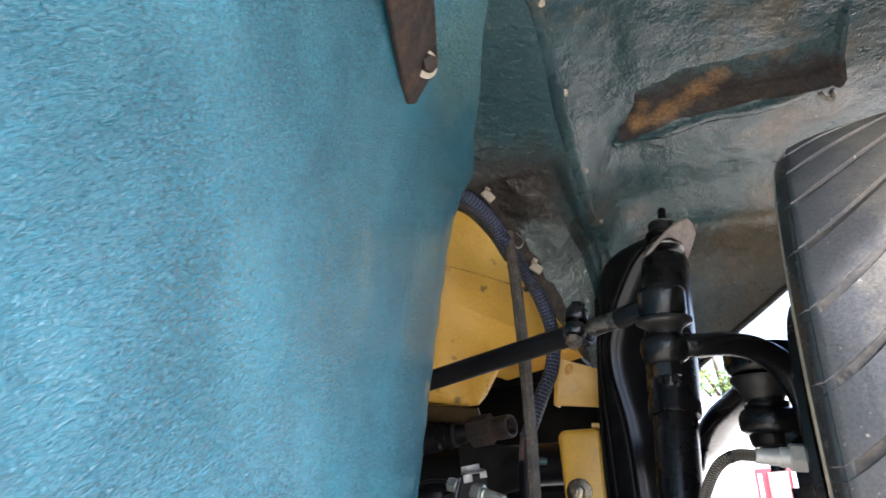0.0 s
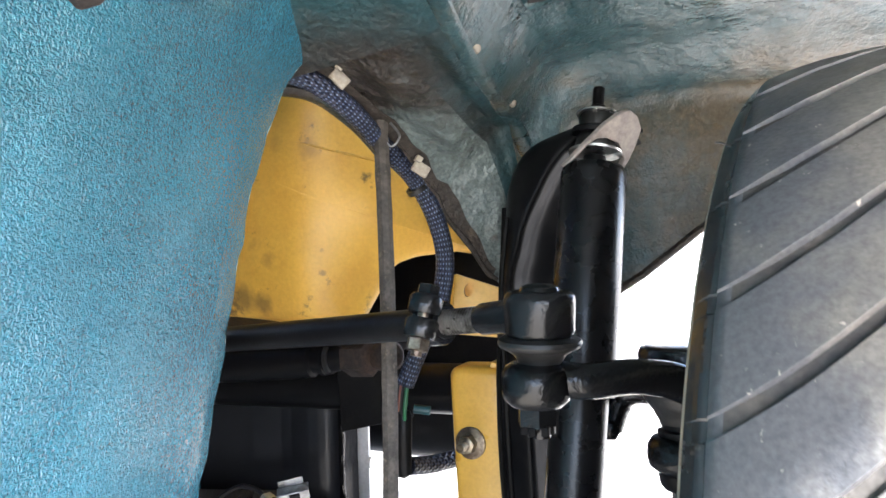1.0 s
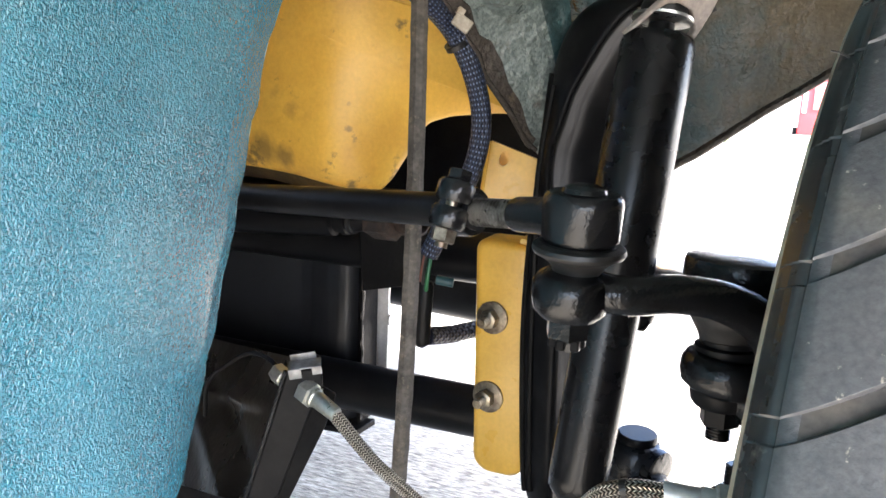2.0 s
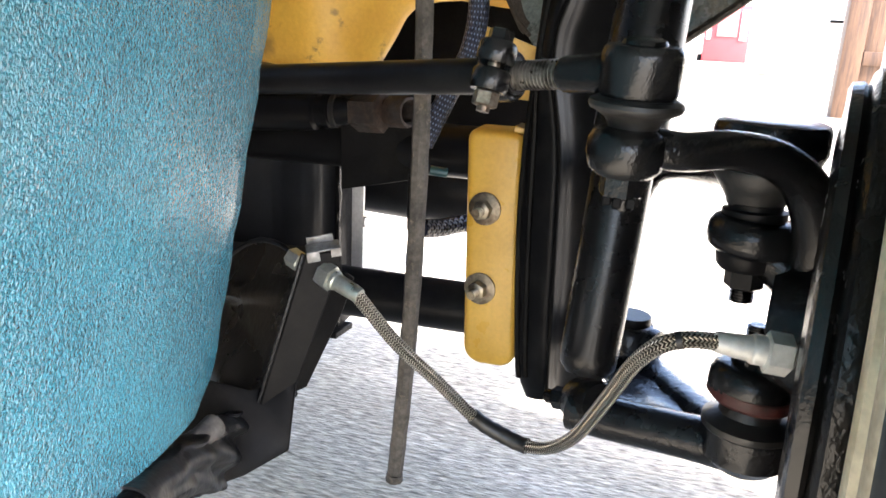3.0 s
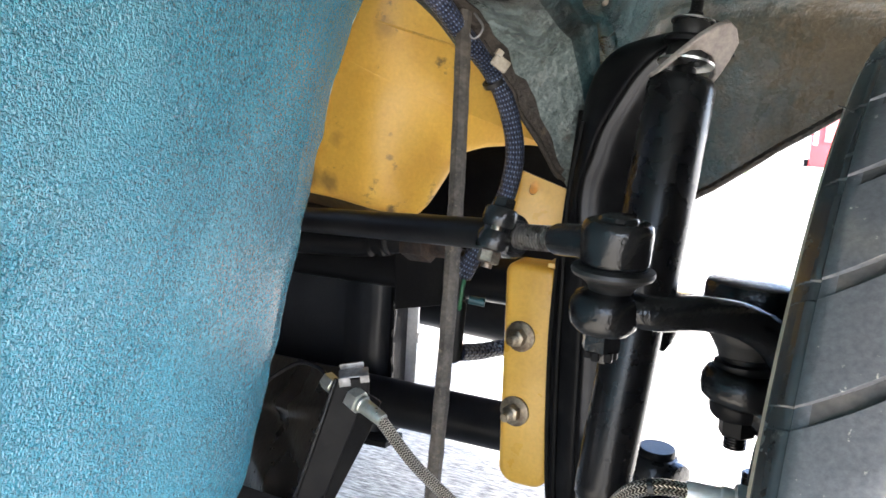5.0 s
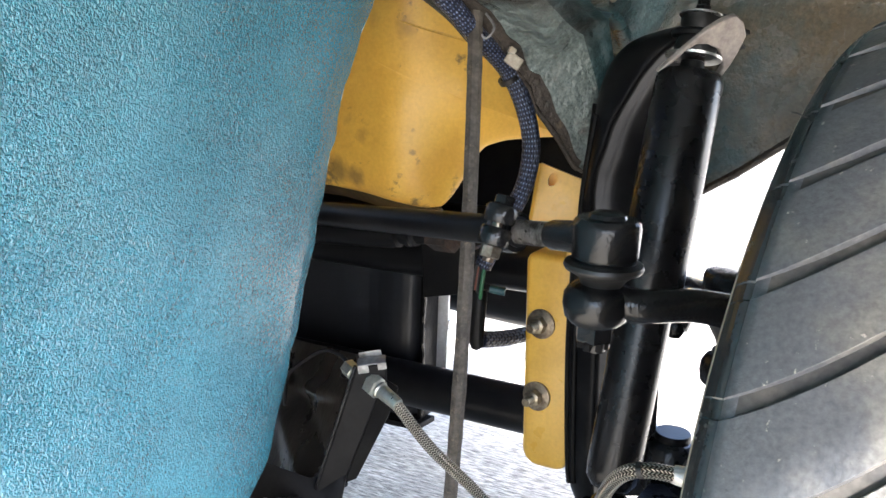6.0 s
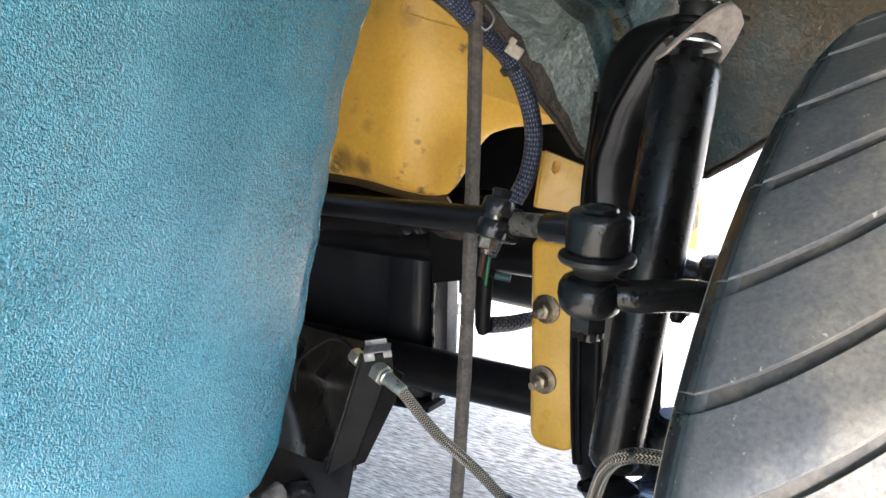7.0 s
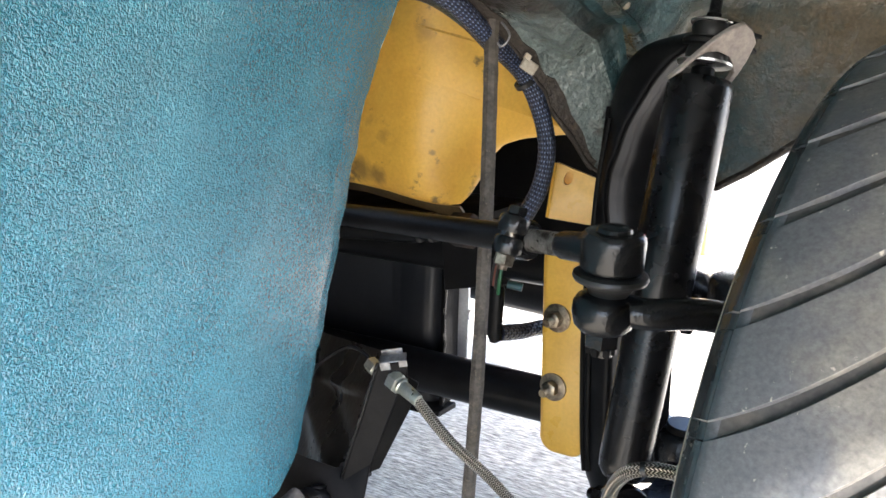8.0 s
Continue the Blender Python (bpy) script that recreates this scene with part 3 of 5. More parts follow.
def build_wheel_well():
    well = thing("wheel_well", (0, 0, 0), "teal painted inner wing and wheel arch with rough stone-chip coating", "car body")

    def side(u, v):
        z = 0.250 + v * 0.50
        yb = -0.45
        y1 = edge_y(z) - rough((z * 9, 3, 1), 6, 0.004) - 0.0015 * math.sin(z * 130)
        y = yb + (y1 - yb) * u
        x = panel_x(y, z) + rough((y * 7, z * 7, 0), 1.0, 0.004)
        x -= 0.003 * max(0, 1 - (y1 - y) / 0.03) ** 2
        return V((x, y, z))

    part("inner_panel", sheet(side, 90, 60, 0.003, True), TEAL, well, "bright teal inner panel with heavy textured coating and a ragged edge")
    edge = [side(1.0, k / 40) + V((0.0006, 0.0008, 0)) for k in range(0, 34)]
    part("panel_edge", tube(edge, 0.0018, 8), material("chipped_panel_edge", (0.35, 0.45, 0.45), 0.5, second=(0.08, 0.24, 0.3), size=90, bumps=((250, 0.001),)), well, "chipped pale edge of the panel")
    low = [side(k / 30, 0.0) + V((0, 0, -0.001)) for k in range(8, 31)]
    part("bottom_hem", tube(low, 0.0022, 8), TEAL, well, "folded bottom hem")

    def roof(u, v):
        # v runs from the front lip back over the tyre
        x = -0.115 + u * 0.575
        if v < 0.25:
            t = v / 0.25
            zl, zt = lip_z(x), well_z(x, 1.05)
            y = 1.112 - 0.062 * t ** 2.2
            z = zl + (zt - zl) * math.sin(t * math.pi / 2) ** 1.2
        else:
            t = (v - 0.25) / 0.75
            y = 1.05 - 1.45 * t
            z = well_z(x, y)
        z += 0.014 * min(1.0, max(0.0, (-0.079 - x) / 0.012))
        out = max(0.0, (x - 0.34) / 0.12)
        z -= along(y, ((0.50, 0.108), (0.64, 0.20), (1.12, 0.20))) * out ** 2
        z += rough((x * 9, y * 9, 2), 1.0, 0.006) + rough((x * 30, y * 30, 5), 1.0, 0.002)
        return V((x, y, z))

    part("arch", sheet(roof, 60, 110, 0.003, True), TEAL_DIRTY_SHADED, well, "dirty dull teal wheel arch with dark stains and fading light painted in")

    def inner_roof(u, v):
        x, y = -0.075 - 0.15 * u, 0.775 - 1.175 * v
        return V((x, y, well_z(x, y) + rough((x * 9, y * 9, 2), 1.0, 0.006)))

    part("inner_roof", sheet(inner_roof, 14, 70, 0.003), UNDERSEAL, well, "dull teal upper corner of the arch")
    lip = [roof(k / 40, 0) for k in range(6, 41)]
    part("arch_lip", tube(lip, 0.005, 8), MUD, well)

    # dark gutter between the rivet seam and the opening
    def gutter(u, v):
        y = 0.70 + v * 0.34
        xo = -0.0755
        xi = along(y, ((0.70, -0.190), (0.79, -0.212), (0.87, -0.181), (0.898, -0.169), (0.927, -0.160), (0.955, -0.145), (0.983, -0.124), (1.012, -0.109), (1.04, -0.09)))
        x = xo + (xi - xo) * u
        z = well_z(x, y) - along(y, ((0.70, 0.0), (0.79, 0.0), (0.88, 0.0), (0.95, 0.014 * u), (1.0, 0.06 * u + 0.05), (1.04, 0.09 * u + 0.07)))
        z -= along(y, ((0.70, -0.010), (0.76, 0.001), (0.79, 0.003))) + (0.0105 * math.exp(-((u - 0.52) / 0.19) ** 2) - 0.006 * math.exp(-((u - 0.17) / 0.07) ** 2)) * along(y, ((0.72, 0.0), (0.83, 1.0)))
        z += u * along(y, ((0.70, 0.0), (0.77, 0.030), (0.80, 0.036), (0.84, 0.024), (0.89, 0.012), (0.94, 0.0)))
        # the inner edge is turned down along the loom
        z += max(0.0, (u - 0.5) / 0.5) ** 1.4 * along(y, ((0.84, 0.0), (0.87, -0.005), (0.898, -0.010), (0.927, -0.020), (0.955, -0.038), (0.983, -0.020), (1.012, 0.007)))
        return V((x, y, z + rough((x * 14, y * 14, 7), 1.0, 0.004 - 0.0025 * u)))

    part("gutter", sheet(lambda u, v: gutter(0.3 * u, v), 14, 60, 0.004, False), UNDERSEAL, well, "dark underseal valley beside the rivets")
    part("gutter_ridge", sheet(lambda u, v: gutter(0.3 + 0.7 * u, v) + V((0, 0, rough(gutter(0.3 + 0.7 * u, v) * 55, 1.0, 0.0030) * math.sin(math.pi * u) ** 0.5)), 34, 90, 0.004, False), WORN_RIDGE, well, "lumpy ridge with worn silvery teal paint")

    def band(u, v):
        y = v * 0.90
        p = gutter(0.86 + 0.15 * u + 0.05 * (1 - u) * noise.noise(V((v * 16, 4, 2))), y)
        return p + V((-0.0002, 0, -0.0024 - 0.0006 * u))

    part("hem_band", sheet(band, 8, 60, 0.0012, False), MUD, well, "brown mud-caked band along the hem")
    hem = [gutter(1.0, k / 48) + V((0.001, 0, -0.0005)) for k in range(45)]
    part("gutter_hem", tube(hem, [0.0021 + 0.0012 * noise.noise(V((k * 0.45, 2, 1))) for k in range(45)], 10), MUD, well, "dark folded hem of the gutter")
    flange = spline([(-0.252, 0.786, 0.640), (-0.214, 0.816, 0.636), (-0.194, 0.856, 0.616), (-0.184, 0.898, 0.590)], 8)
    part("lower_flange", tube(flange, [0.012 - 0.0003 * k for k in range(len(flange))], 10, 0.5), UNDERSEAL, well, "dark flange under the loom")
    seam = [V((-0.074, y, well_z(-0.074, y) - 0.002)) for y in [0.30 + 0.03 * k for k in range(25)]]
    part("seam_bead", tube(seam, 0.009, 12, 0.5), TEAL_DIRTY_SHADED, well, "raised welded seam")
    for y in (0.50, 0.60, 0.706, 0.816, 0.927):
        x = -0.066
        part("rivet", lathe((x, y, well_z(x, y) - 0.0035), (0.1, -0.2, -1), ((0, 0.0045), (0.003, 0.0042), (0.005, 0.0026), (0.0056, 0)), 12), CLIP, well, "small pale rivet")
    # flaking rust on the pressed lamp pocket, the recess's shadow painted dark brown
    def pocket(u, v):
        x = -0.026 + 0.246 * u + 0.030 * v * (1 - u)
        y = 0.828 - (0.082 + 0.007 * noise.noise(V((u * 9, 3, 1)))) * v - 0.022 * u
        hang = 0.014 * math.exp(-((v - 0.03) / 0.10) ** 2) + 0.008 * math.exp(-((u - 0.975) / 0.022) ** 2)
        proud = 0.0075 * min(1, 14 * u, 14 * (1 - u), 2.2 * (1 - v), 10 * v + 0.5) - 0.0022
        return V((x, y, well_z(x, y) + rough((x * 9, y * 9, 2), 1.0, 0.006) + rough((x * 30, y * 30, 5), 1.0, 0.002) - hang - proud + rough((x * 40, y * 40, 4), 1.0, 0.0012)))

    part("lamp_pocket", sheet(pocket, 90, 45, 0.001, True), RUST_SHADED, well, "pressed lamp pocket with flaking orange rust and its shadow painted dark brown")
    ridge = [V((-0.030 + 0.0115 * k, 0.838 - 0.0011 * k, well_z(-0.030 + 0.0115 * k, 0.838 - 0.0011 * k) - 0.006 + 0.002 * math.sin(k * 0.8))) for k in range(22)]
    part("pocket_ridge", tube(ridge, [0.005 + 0.012 * math.sin(math.pi * min(1, (k + 1) / 8) / 2) * (1 if k < 18 else (22 - k) / 5) for k in range(22)], 14), TEAL_DIRTY_SHADED, well, "teal ridge under the pocket")
    part("drain_loop", tube(spline([(0.196, 0.835, 0.718), (0.199, 0.83, 0.704), (0.207, 0.833, 0.698), (0.211, 0.838, 0.708), (0.207, 0.845, 0.720)], 6), 0.0025, 8), CLIP, well, "small pale wire loop")


build_wheel_well()


def build_rusty_bracket():
    b = thing("rusty_bracket", (0, 0, 0), "rusty brown steel stay bolted to the teal panel", "bracket")
    pts = [(-0.1775, 0.533, 0.616), (-0.1735, 0.544, 0.622), (-0.157, 0.561, 0.671), (-0.151, 0.539, 0.675), (-0.139, 0.501, 0.684), (-0.125, 0.446, 0.691), (-0.144, 0.401, 0.649), (-0.153, 0.434, 0.644), (-0.165, 0.480, 0.634)]
    part("stay", plate(pts, 0.006, 0.0015), RUST, b)
    ax = V((0.80, -0.45, -0.35))
    part("washer", lathe((-0.1595, 0.5285, 0.6495), ax, ((0, 0), (0, 0.0125), (0.0018, 0.0125), (0.0018, 0)), 20), CLIP, b, "pale washer")
    part("bolt_head", hexagon(V((-0.158, 0.5275, 0.649)), ax, 0.014, 0.007), RUST, b, "rusty hexagon bolt head")


build_rusty_bracket()


# ---------------------------------------------------------------- yellow tank and the dark nose behind
def build_tank():
    tank = thing("yellow_tank", (0, 0, 0), "yellow painted pressed-steel tank with dark specks behind the inner wing", "tank")
    # outline of the face that looks at the wheel: x, z
    rim = [(-0.62, 0, 0.44), (-0.457, 0, 0.438), (-0.401, 0, 0.438), (-0.348, 0, 0.434), (-0.299, 0, 0.427), (-0.273, 0, 0.422), (-0.258, 0, 0.424), (-0.249, 0, 0.436), (-0.237, 0, 0.463), (-0.230, 0, 0.482), (-0.223, 0, 0.492),
           (-0.206, 0, 0.499), (-0.164, 0, 0.504), (-0.138, 0, 0.500), (-0.118, 0, 0.492), (-0.10, 0, 0.62), (-0.16, 0, 0.72), (-0.40, 0, 0.76), (-0.62, 0, 0.76)]

    def depth(x, z):
        t = min(1, max(0, (x + 0.315) / 0.19))
        return 0.958 + 0.115 * t * t * (3 - 2 * t) + 0.10 * max(0, z - 0.43) + 0.10 * max(0, -0.30 - x)

    fine = []
    for k, p in enumerate(rim):
        q = rim[(k + 1) % len(rim)]
        fine += [(p[0] + (q[0] - p[0]) * i / 8, p[2] + (q[2] - p[2]) * i / 8) for i in range(8)]
    n = len(fine)
    for _ in range(3):
        fine = [tuple((fine[k - 1][i] + 2 * fine[k][i] + fine[(k + 1) % n][i]) / 4 for i in (0, 1)) for k in range(n)]
    cx, cz = -0.34, 0.585
    bm = bmesh.new()
    loops = []
    for s, back in ((0.78, 0.26), (0.975, 0.03), (0.992, 0.012), (1.0, 0.005), (0.985, 0.001), (0.95, -0.003), (0.88, -0.009), (0.8, -0.014), (0.7, -0.019), (0.58, -0.022), (0.46, -0.024), (0.34, -0.025), (0.22, -0.026), (0.1, -0.026)):
        row = []
        for x, z in fine:
            xx, zz = cx + (x - cx) * s, cz + (z - cz) * s
            yy = depth(xx, zz) + back + rough((xx * 12, zz * 12, 0), 1, 0.004)
            row.append(bm.verts.new((xx - 0.5 * max(0.0, back - 0.005), yy, zz)))
        loops.append(row)
    mid = bm.verts.new((cx, depth(cx, cz) - 0.026, cz))
    for a, b in zip(loops, loops[1:]):
        for k in range(n):
            bm.faces.new((a[k], a[(k + 1) % n], b[(k + 1) % n], b[k]))
    for k in range(n):
        bm.faces.new((loops[-1][k], loops[-1][(k + 1) % n], mid))
    bmesh.ops.recalc_face_normals(bm, faces=bm.faces)
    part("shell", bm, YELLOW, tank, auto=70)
    def hem(u, v):
        x = -0.56 + 0.30 * u
        return V((x, 0.990 + 0.10 * max(0, -0.30 - x) + 0.018 * v, 0.441 - 0.019 * max(0, (u - 0.5) / 0.5) - 0.019 * v + rough((x * 12, v, 1), 1.0, 0.003)))

    part("lower_hem", sheet(hem, 24, 5, 0.003), HEM_BROWN, tank, "brown hem beneath the tank with its shade in the colour")
    crease = [(x, depth(x, 0.604 - 0.28 * (x + 0.24)) - 0.022, 0.604 - 0.28 * (x + 0.24)) for x in [-0.42 + 0.01 * k for k in range(24)]]
    part("pressed_crease", tube(crease, 0.0035, 8, 0.5), YELLOW_GRIMY, tank, "pressed crease across the face")


build_tank()


def build_car_body():
    c = thing("car_body", (0, 0, 0), "body shell and floor of the car around the wheel arch", "car body")
    part("floor", block((-1.55, -3.0, 0.255), (-0.245, 0.60, 0.85), 0.01), BLACK_DULL, c, "dark underside of the cabin")
    part("bonnet", block((-1.55, 0.62, 0.835), (-0.05, 1.60, 0.86), 0.006), TEAL, c, "teal front lid over the tank")
    part("wing_shell", block((-0.048, -0.40, 0.838), (0.50, 1.30, 0.862), 0.008), TEAL, c, "teal outer wing over the arch")
    part("tunnel_wall", block((-0.76, 0.60, 0.09), (-0.72, 1.085, 0.52), 0.006), BLACK_DULL, c, "dark inner side of the floor tunnel")
    part("far_side", block((-1.58, 0.62, 0.30), (-1.556, 1.60, 0.83), 0.006), TEAL, c)


build_car_body()


def build_nose():
    nose = thing("front_apron", (0, 0, 0), "dark black painted front apron behind the axle beam", "car body")
    part("apron", block((-1.3, 1.42, 0.262), (-0.085, 1.44, 0.80), 0.008), BLACK_DULL, nose)
    part("lower_roll", tube([(-1.3, 1.40, 0.270), (-0.6, 1.40, 0.268), (-0.30, 1.40, 0.266), (-0.10, 1.40, 0.27)], 0.03, 14), BLACK_DULL, nose)
    part("floor", block((-1.3, 1.10, 0.52), (-0.15, 1.42, 0.535), 0.004), BLACK_DULL, nose)
    part("side_brace", block((-0.125, 1.16, 0.40), (-0.095, 1.42, 0.52), 0.004), BLACK_DULL, nose)


build_nose()


def build_axle_beam():
    beam = thing("axle_beam", (0, 0, 0), "twin-tube front axle beam painted black with shock tower", "axle beam")
    part("lower_tube", tube([(-1.2, 1.052, 0.181), (-0.6, 1.052, 0.181), (-0.11, 1.052, 0.179), (-0.04, 1.052, 0.178)], 0.0285, 28), BLACK_SATIN, beam)
    part("upper_tube", tube([(-1.2, 1.07, 0.349), (-0.6, 1.07, 0.349), (-0.11, 1.07, 0.348), (-0.04, 1.07, 0.348)], 0.0285, 28), BLACK_SATIN, beam)
    for z in (0.348, 0.179):
        part("tube_collar", lathe((-0.060, 1.035 if z > 0.3 else 1.025, z + 0.004), (1, -0.15, 0), ((0, 0.0), (0, 0.034), (0.012, 0.036), (0.030, 0.034), (0.036, 0.026), (0.036, 0)), 28), RUBBER, beam, "black rubber arm seal")

    # tower: a pressed scoop open towards the shock absorber; four guide lines run from its foot to the lip
    rim = spline([(-0.056, 0.960, 0.130), (-0.057, 0.953, 0.175), (-0.060, 0.950, 0.30), (-0.064, 0.950, 0.38), (-0.074, 0.948, 0.44), (-0.074, 0.947, 0.475), (-0.067, 0.945, 0.500), (-0.060, 0.944, 0.525),
                  (-0.048, 0.942, 0.549), (-0.034, 0.940, 0.573), (-0.018, 0.938, 0.591), (0.005, 0.936, 0.606), (0.032, 0.935, 0.617)], 5)
    outer = spline([(-0.078, 0.985, 0.124), (-0.088, 0.983, 0.155), (-0.097, 0.981, 0.280), (-0.097, 0.980, 0.370), (-0.091, 0.980, 0.430), (-0.087, 0.980, 0.478), (-0.085, 0.980, 0.524), (-0.082, 0.979, 0.560),
                    (-0.073, 0.978, 0.585), (-0.060, 0.977, 0.599), (-0.042, 0.976, 0.607), (-0.013, 0.974, 0.612), (0.030, 0.970, 0.616)], 5)
    last = len(rim) - 1

    def scoop(u, v):
        i = min(last, int(round(v * last)))
        w = i / last
        r, o = rim[i], outer[i]
        fall = max(0.0, (w - 0.45) / 0.55)
        behind = o + V((0.014, 0.055 - 0.03 * fall, -0.004 * fall))
        shoulder = r.lerp(o, 0.62) + V((-0.006, -0.008, 0.003 * fall))
        nose = r + V((-0.004, -0.003, 0.001))
        inside = r + V((0.003, 0.012, -0.002))
        middle = r + V((0.013 - 0.010 * fall, 0.032 - 0.014 * fall, -0.010 * fall))
        deep = r + V((0.050 - 0.038 * fall, 0.056 - 0.020 * fall, -0.022 * fall))
        across = spline([behind, o, shoulder, nose, inside, middle, deep], 6)
        return across[min(36, int(round(u * 36)))]

    part("tower", sheet(scoop, 36, last, 0.0035), BLACK_PRESSED, beam, "smooth black pressed shock tower, hollow towards the wheel")
    part("tower_rim", tube([p + V((0, -0.0005, 0)) for p in rim[0:56]], 0.0019, 8), BLACK_STRAP, beam, "rolled rim of the tower")
    for f in (0.30, 0.62):
        part("pressed_bead", tube([scoop(0.167 + 0.30 * f, k / last) + V((-0.0004, -0.0012, 0)) for k in range(4, 34)], 0.0032, 8), BLACK_STRAP, beam)
    part("tower_foot", block((-0.084, 0.972, 0.130), (-0.056, 1.03, 0.150), 0.008, 3), BLACK, beam)
    outline = ((-0.020, 0.565), (-0.008, 0.577), (0.004, 0.589), (0.017, 0.601), (0.028, 0.609), (0.037, 0.613), (0.0445, 0.608), (0.0467, 0.598), (0.0445, 0.585), (0.0415, 0.574), (0.034, 0.560), (0.031, 0.562), (0.0345, 0.573), (0.0315, 0.580), (0.025, 0.586), (0.017, 0.590), (0.009, 0.589), (0.001, 0.583), (-0.009, 0.573))
    # the lip lies in a plane that leans back towards the wheel
    lip = [V((x - (0.26 * max(0.0, 0.598 - z) if x > 0.028 else 0.0) - (0.002 if x > 0.04 else 0.0), 0.0, z + 0.007)) for x, z in outline]
    lip = [V((q.x, 0.910 + 0.8637 * (q.x + 0.0042) - 0.7105 * (q.z - 0.585), q.z)) for q in lip]
    part("head_plate", lathe((0.008, 0.9325, 0.600), (0.08, 0.14, 0.98), ((0, 0.008), (0, 0.0205), (0.003, 0.0220), (0.0055, 0.0205), (0.0055, 0.008), (0, 0.008)), 32), BLACK_PRESSED, beam, "flat head of the tower between the rubber bushes")
    part("head_lip", plate(lip, 0.006, 0.001), PRIMER, beam, "bare pinkish primer on the lip of the tower head")


build_axle_beam()


def build_yellow_bracket():
    b = thing("yellow_bracket", (0, 0, 0), "yellow painted U-shaped clamp bracket bolted over the axle beam", "bracket")
    bm = block((-0.156, 0.992, 0.141), (-0.100, 1.034, 0.384), 0.0)
    for v in bm.verts:
        v.co.x += 0.006 if v.co.z < 0.2 else -0.002
    low = [e for e in bm.edges if abs(e.verts[0].co.y - e.verts[1].co.y) > 0.03 and e.verts[0].co.z < 0.2]
    bmesh.ops.bevel(bm, geom=low, offset=0.019, segments=7, profile=0.5, affect="EDGES")
    high = [e for e in bm.edges if abs(e.verts[0].co.y - e.verts[1].co.y) > 0.03 and e.verts[0].co.z > 0.36]
    bmesh.ops.bevel(bm, geom=high, offset=0.011, segments=5, profile=0.5, affect="EDGES")
    front = [e for e in bm.edges if max(v.co.y for v in e.verts) < 0.995]
    bmesh.ops.bevel(bm, geom=front, offset=0.008, segments=4, profile=0.5, affect="EDGES")
    part("channel", bm, YELLOW_CLEAN, b)
    part("top_lug", plate([(-0.112, 0.990, 0.390), (-0.098, 0.992, 0.388), (-0.098, 1.02, 0.388), (-0.112, 1.02, 0.390)], 0.006, 0.001), YELLOW_CLEAN, b)
    for z, turn in ((0.307, 0.2), (0.2245, 0.55)):
        c = V((-0.136, 0.9915, z))
        ax = V((-0.16, -1, -0.02)).normalized()
        w = part("washer", lathe(c + ax * -0.002, ax, ((0, 0), (0, 0.0165), (0.003, 0.0165), (0.0034, 0.0155), (0.0034, 0)), 28), STEEL_DIRTY, b, "broad tarnished washer")
        part("nut", hexagon(c + ax * 0.0016, ax, 0.0165, 0.0105, turn=turn), BRASS_DULL, w, "passivated hexagon nut")
        part("stud", thread(c + ax * 0.0118, ax, 0.0052, 0.0125), STEEL_DIRTY, w, "threaded stud end")


build_yellow_bracket()


def build_yellow_plate():
    b = thing("yellow_plate", (0, 0, 0), "pale yellow steel plate with one upright slot", "plate")
    # plate with a hole: outline joined to a ring
    corners = [V((-0.149, 1.0, 0.479)), V((-0.087, 1.014, 0.457)), V((-0.085, 1.019, 0.410)), V((-0.156, 1.0, 0.417))]
    n = (corners[1] - corners[0]).cross(corners[3] - corners[0]).normalized()
    if n.y > 0:
        n = -n
    hole = V((-0.1365, 1.0035, 0.4625))
    ux = (corners[1] - corners[0]).normalized()
    uz = n.cross(ux)
    bm = bmesh.new()
    segs = 24
    ring = [hole + 0.0048 * math.cos(a) * ux + 0.0078 * math.sin(a) * uz for a in (2 * math.pi * k / segs for k in range(segs))]
    edge = []
    for k in range(segs):
        d = math.cos(2 * math.pi * k / segs) * ux + math.sin(2 * math.pi * k / segs) * uz
        best = 10.0
        for i in range(4):
            p, q = corners[i], corners[(i + 1) % 4]
            m = n.cross(q - p)
            den = m.dot(d)
            if abs(den) > 1e-6:
                t = m.dot(p - hole) / den
                if 0 < t < best:
                    best = t
        edge.append(hole + d * best)
    for q in corners:
        i = min(range(segs), key=lambda k: (edge[k] - q).length)
        edge[i] = q.copy()
    layers = [[bm.verts.new(p + n * o) for p in loop] for o in (0.0, -0.005) for loop in (ring, edge)]
    for k in range(segs):
        j = (k + 1) % segs
        bm.faces.new((layers[0][k], layers[0][j], layers[1][j], layers[1][k]))
        bm.faces.new((layers[2][k], layers[3][k], layers[3][j], layers[2][j]))
        bm.faces.new((layers[0][k], layers[2][k], layers[2][j], layers[0][j]))
        bm.faces.new((layers[1][k], layers[1][j], layers[3][j], layers[3][k]))
    bmesh.ops.recalc_face_normals(bm, faces=bm.faces)
    part("face", bm, YELLOW_CLEAN, b, auto=25)
    part("side_fold", plate([(-0.1495, 1.001, 0.4785), (-0.1565, 1.001, 0.417), (-0.156, 1.03, 0.417), (-0.149, 1.03, 0.470)], 0.004, 0.0008), YELLOW_CLEAN, b, "folded side of the plate")
    part("hole_back", lathe(hole - n * 0.013, -n, ((0, 0), (0, 0.0090), (0.004, 0.0090), (0.004, 0)), 20), YELLOW_GRIMY, b, "grimy yellow boss behind the slot")


build_yellow_plate()


def build_far_bracket():
    b = thing("yellow_far_bracket", (0, 0, 0), "yellow painted bracket on the far side of the axle", "bracket")
    part("post", block((-0.113, 1.60, 0.262), (-0.082, 1.66, 0.37), 0.006, 3), YELLOW_CLEAN, b)
    part("arm", block((-0.112, 1.435, 0.30), (-0.085, 1.61, 0.345), 0.006), BLACK_DULL, b)


build_far_bracket()


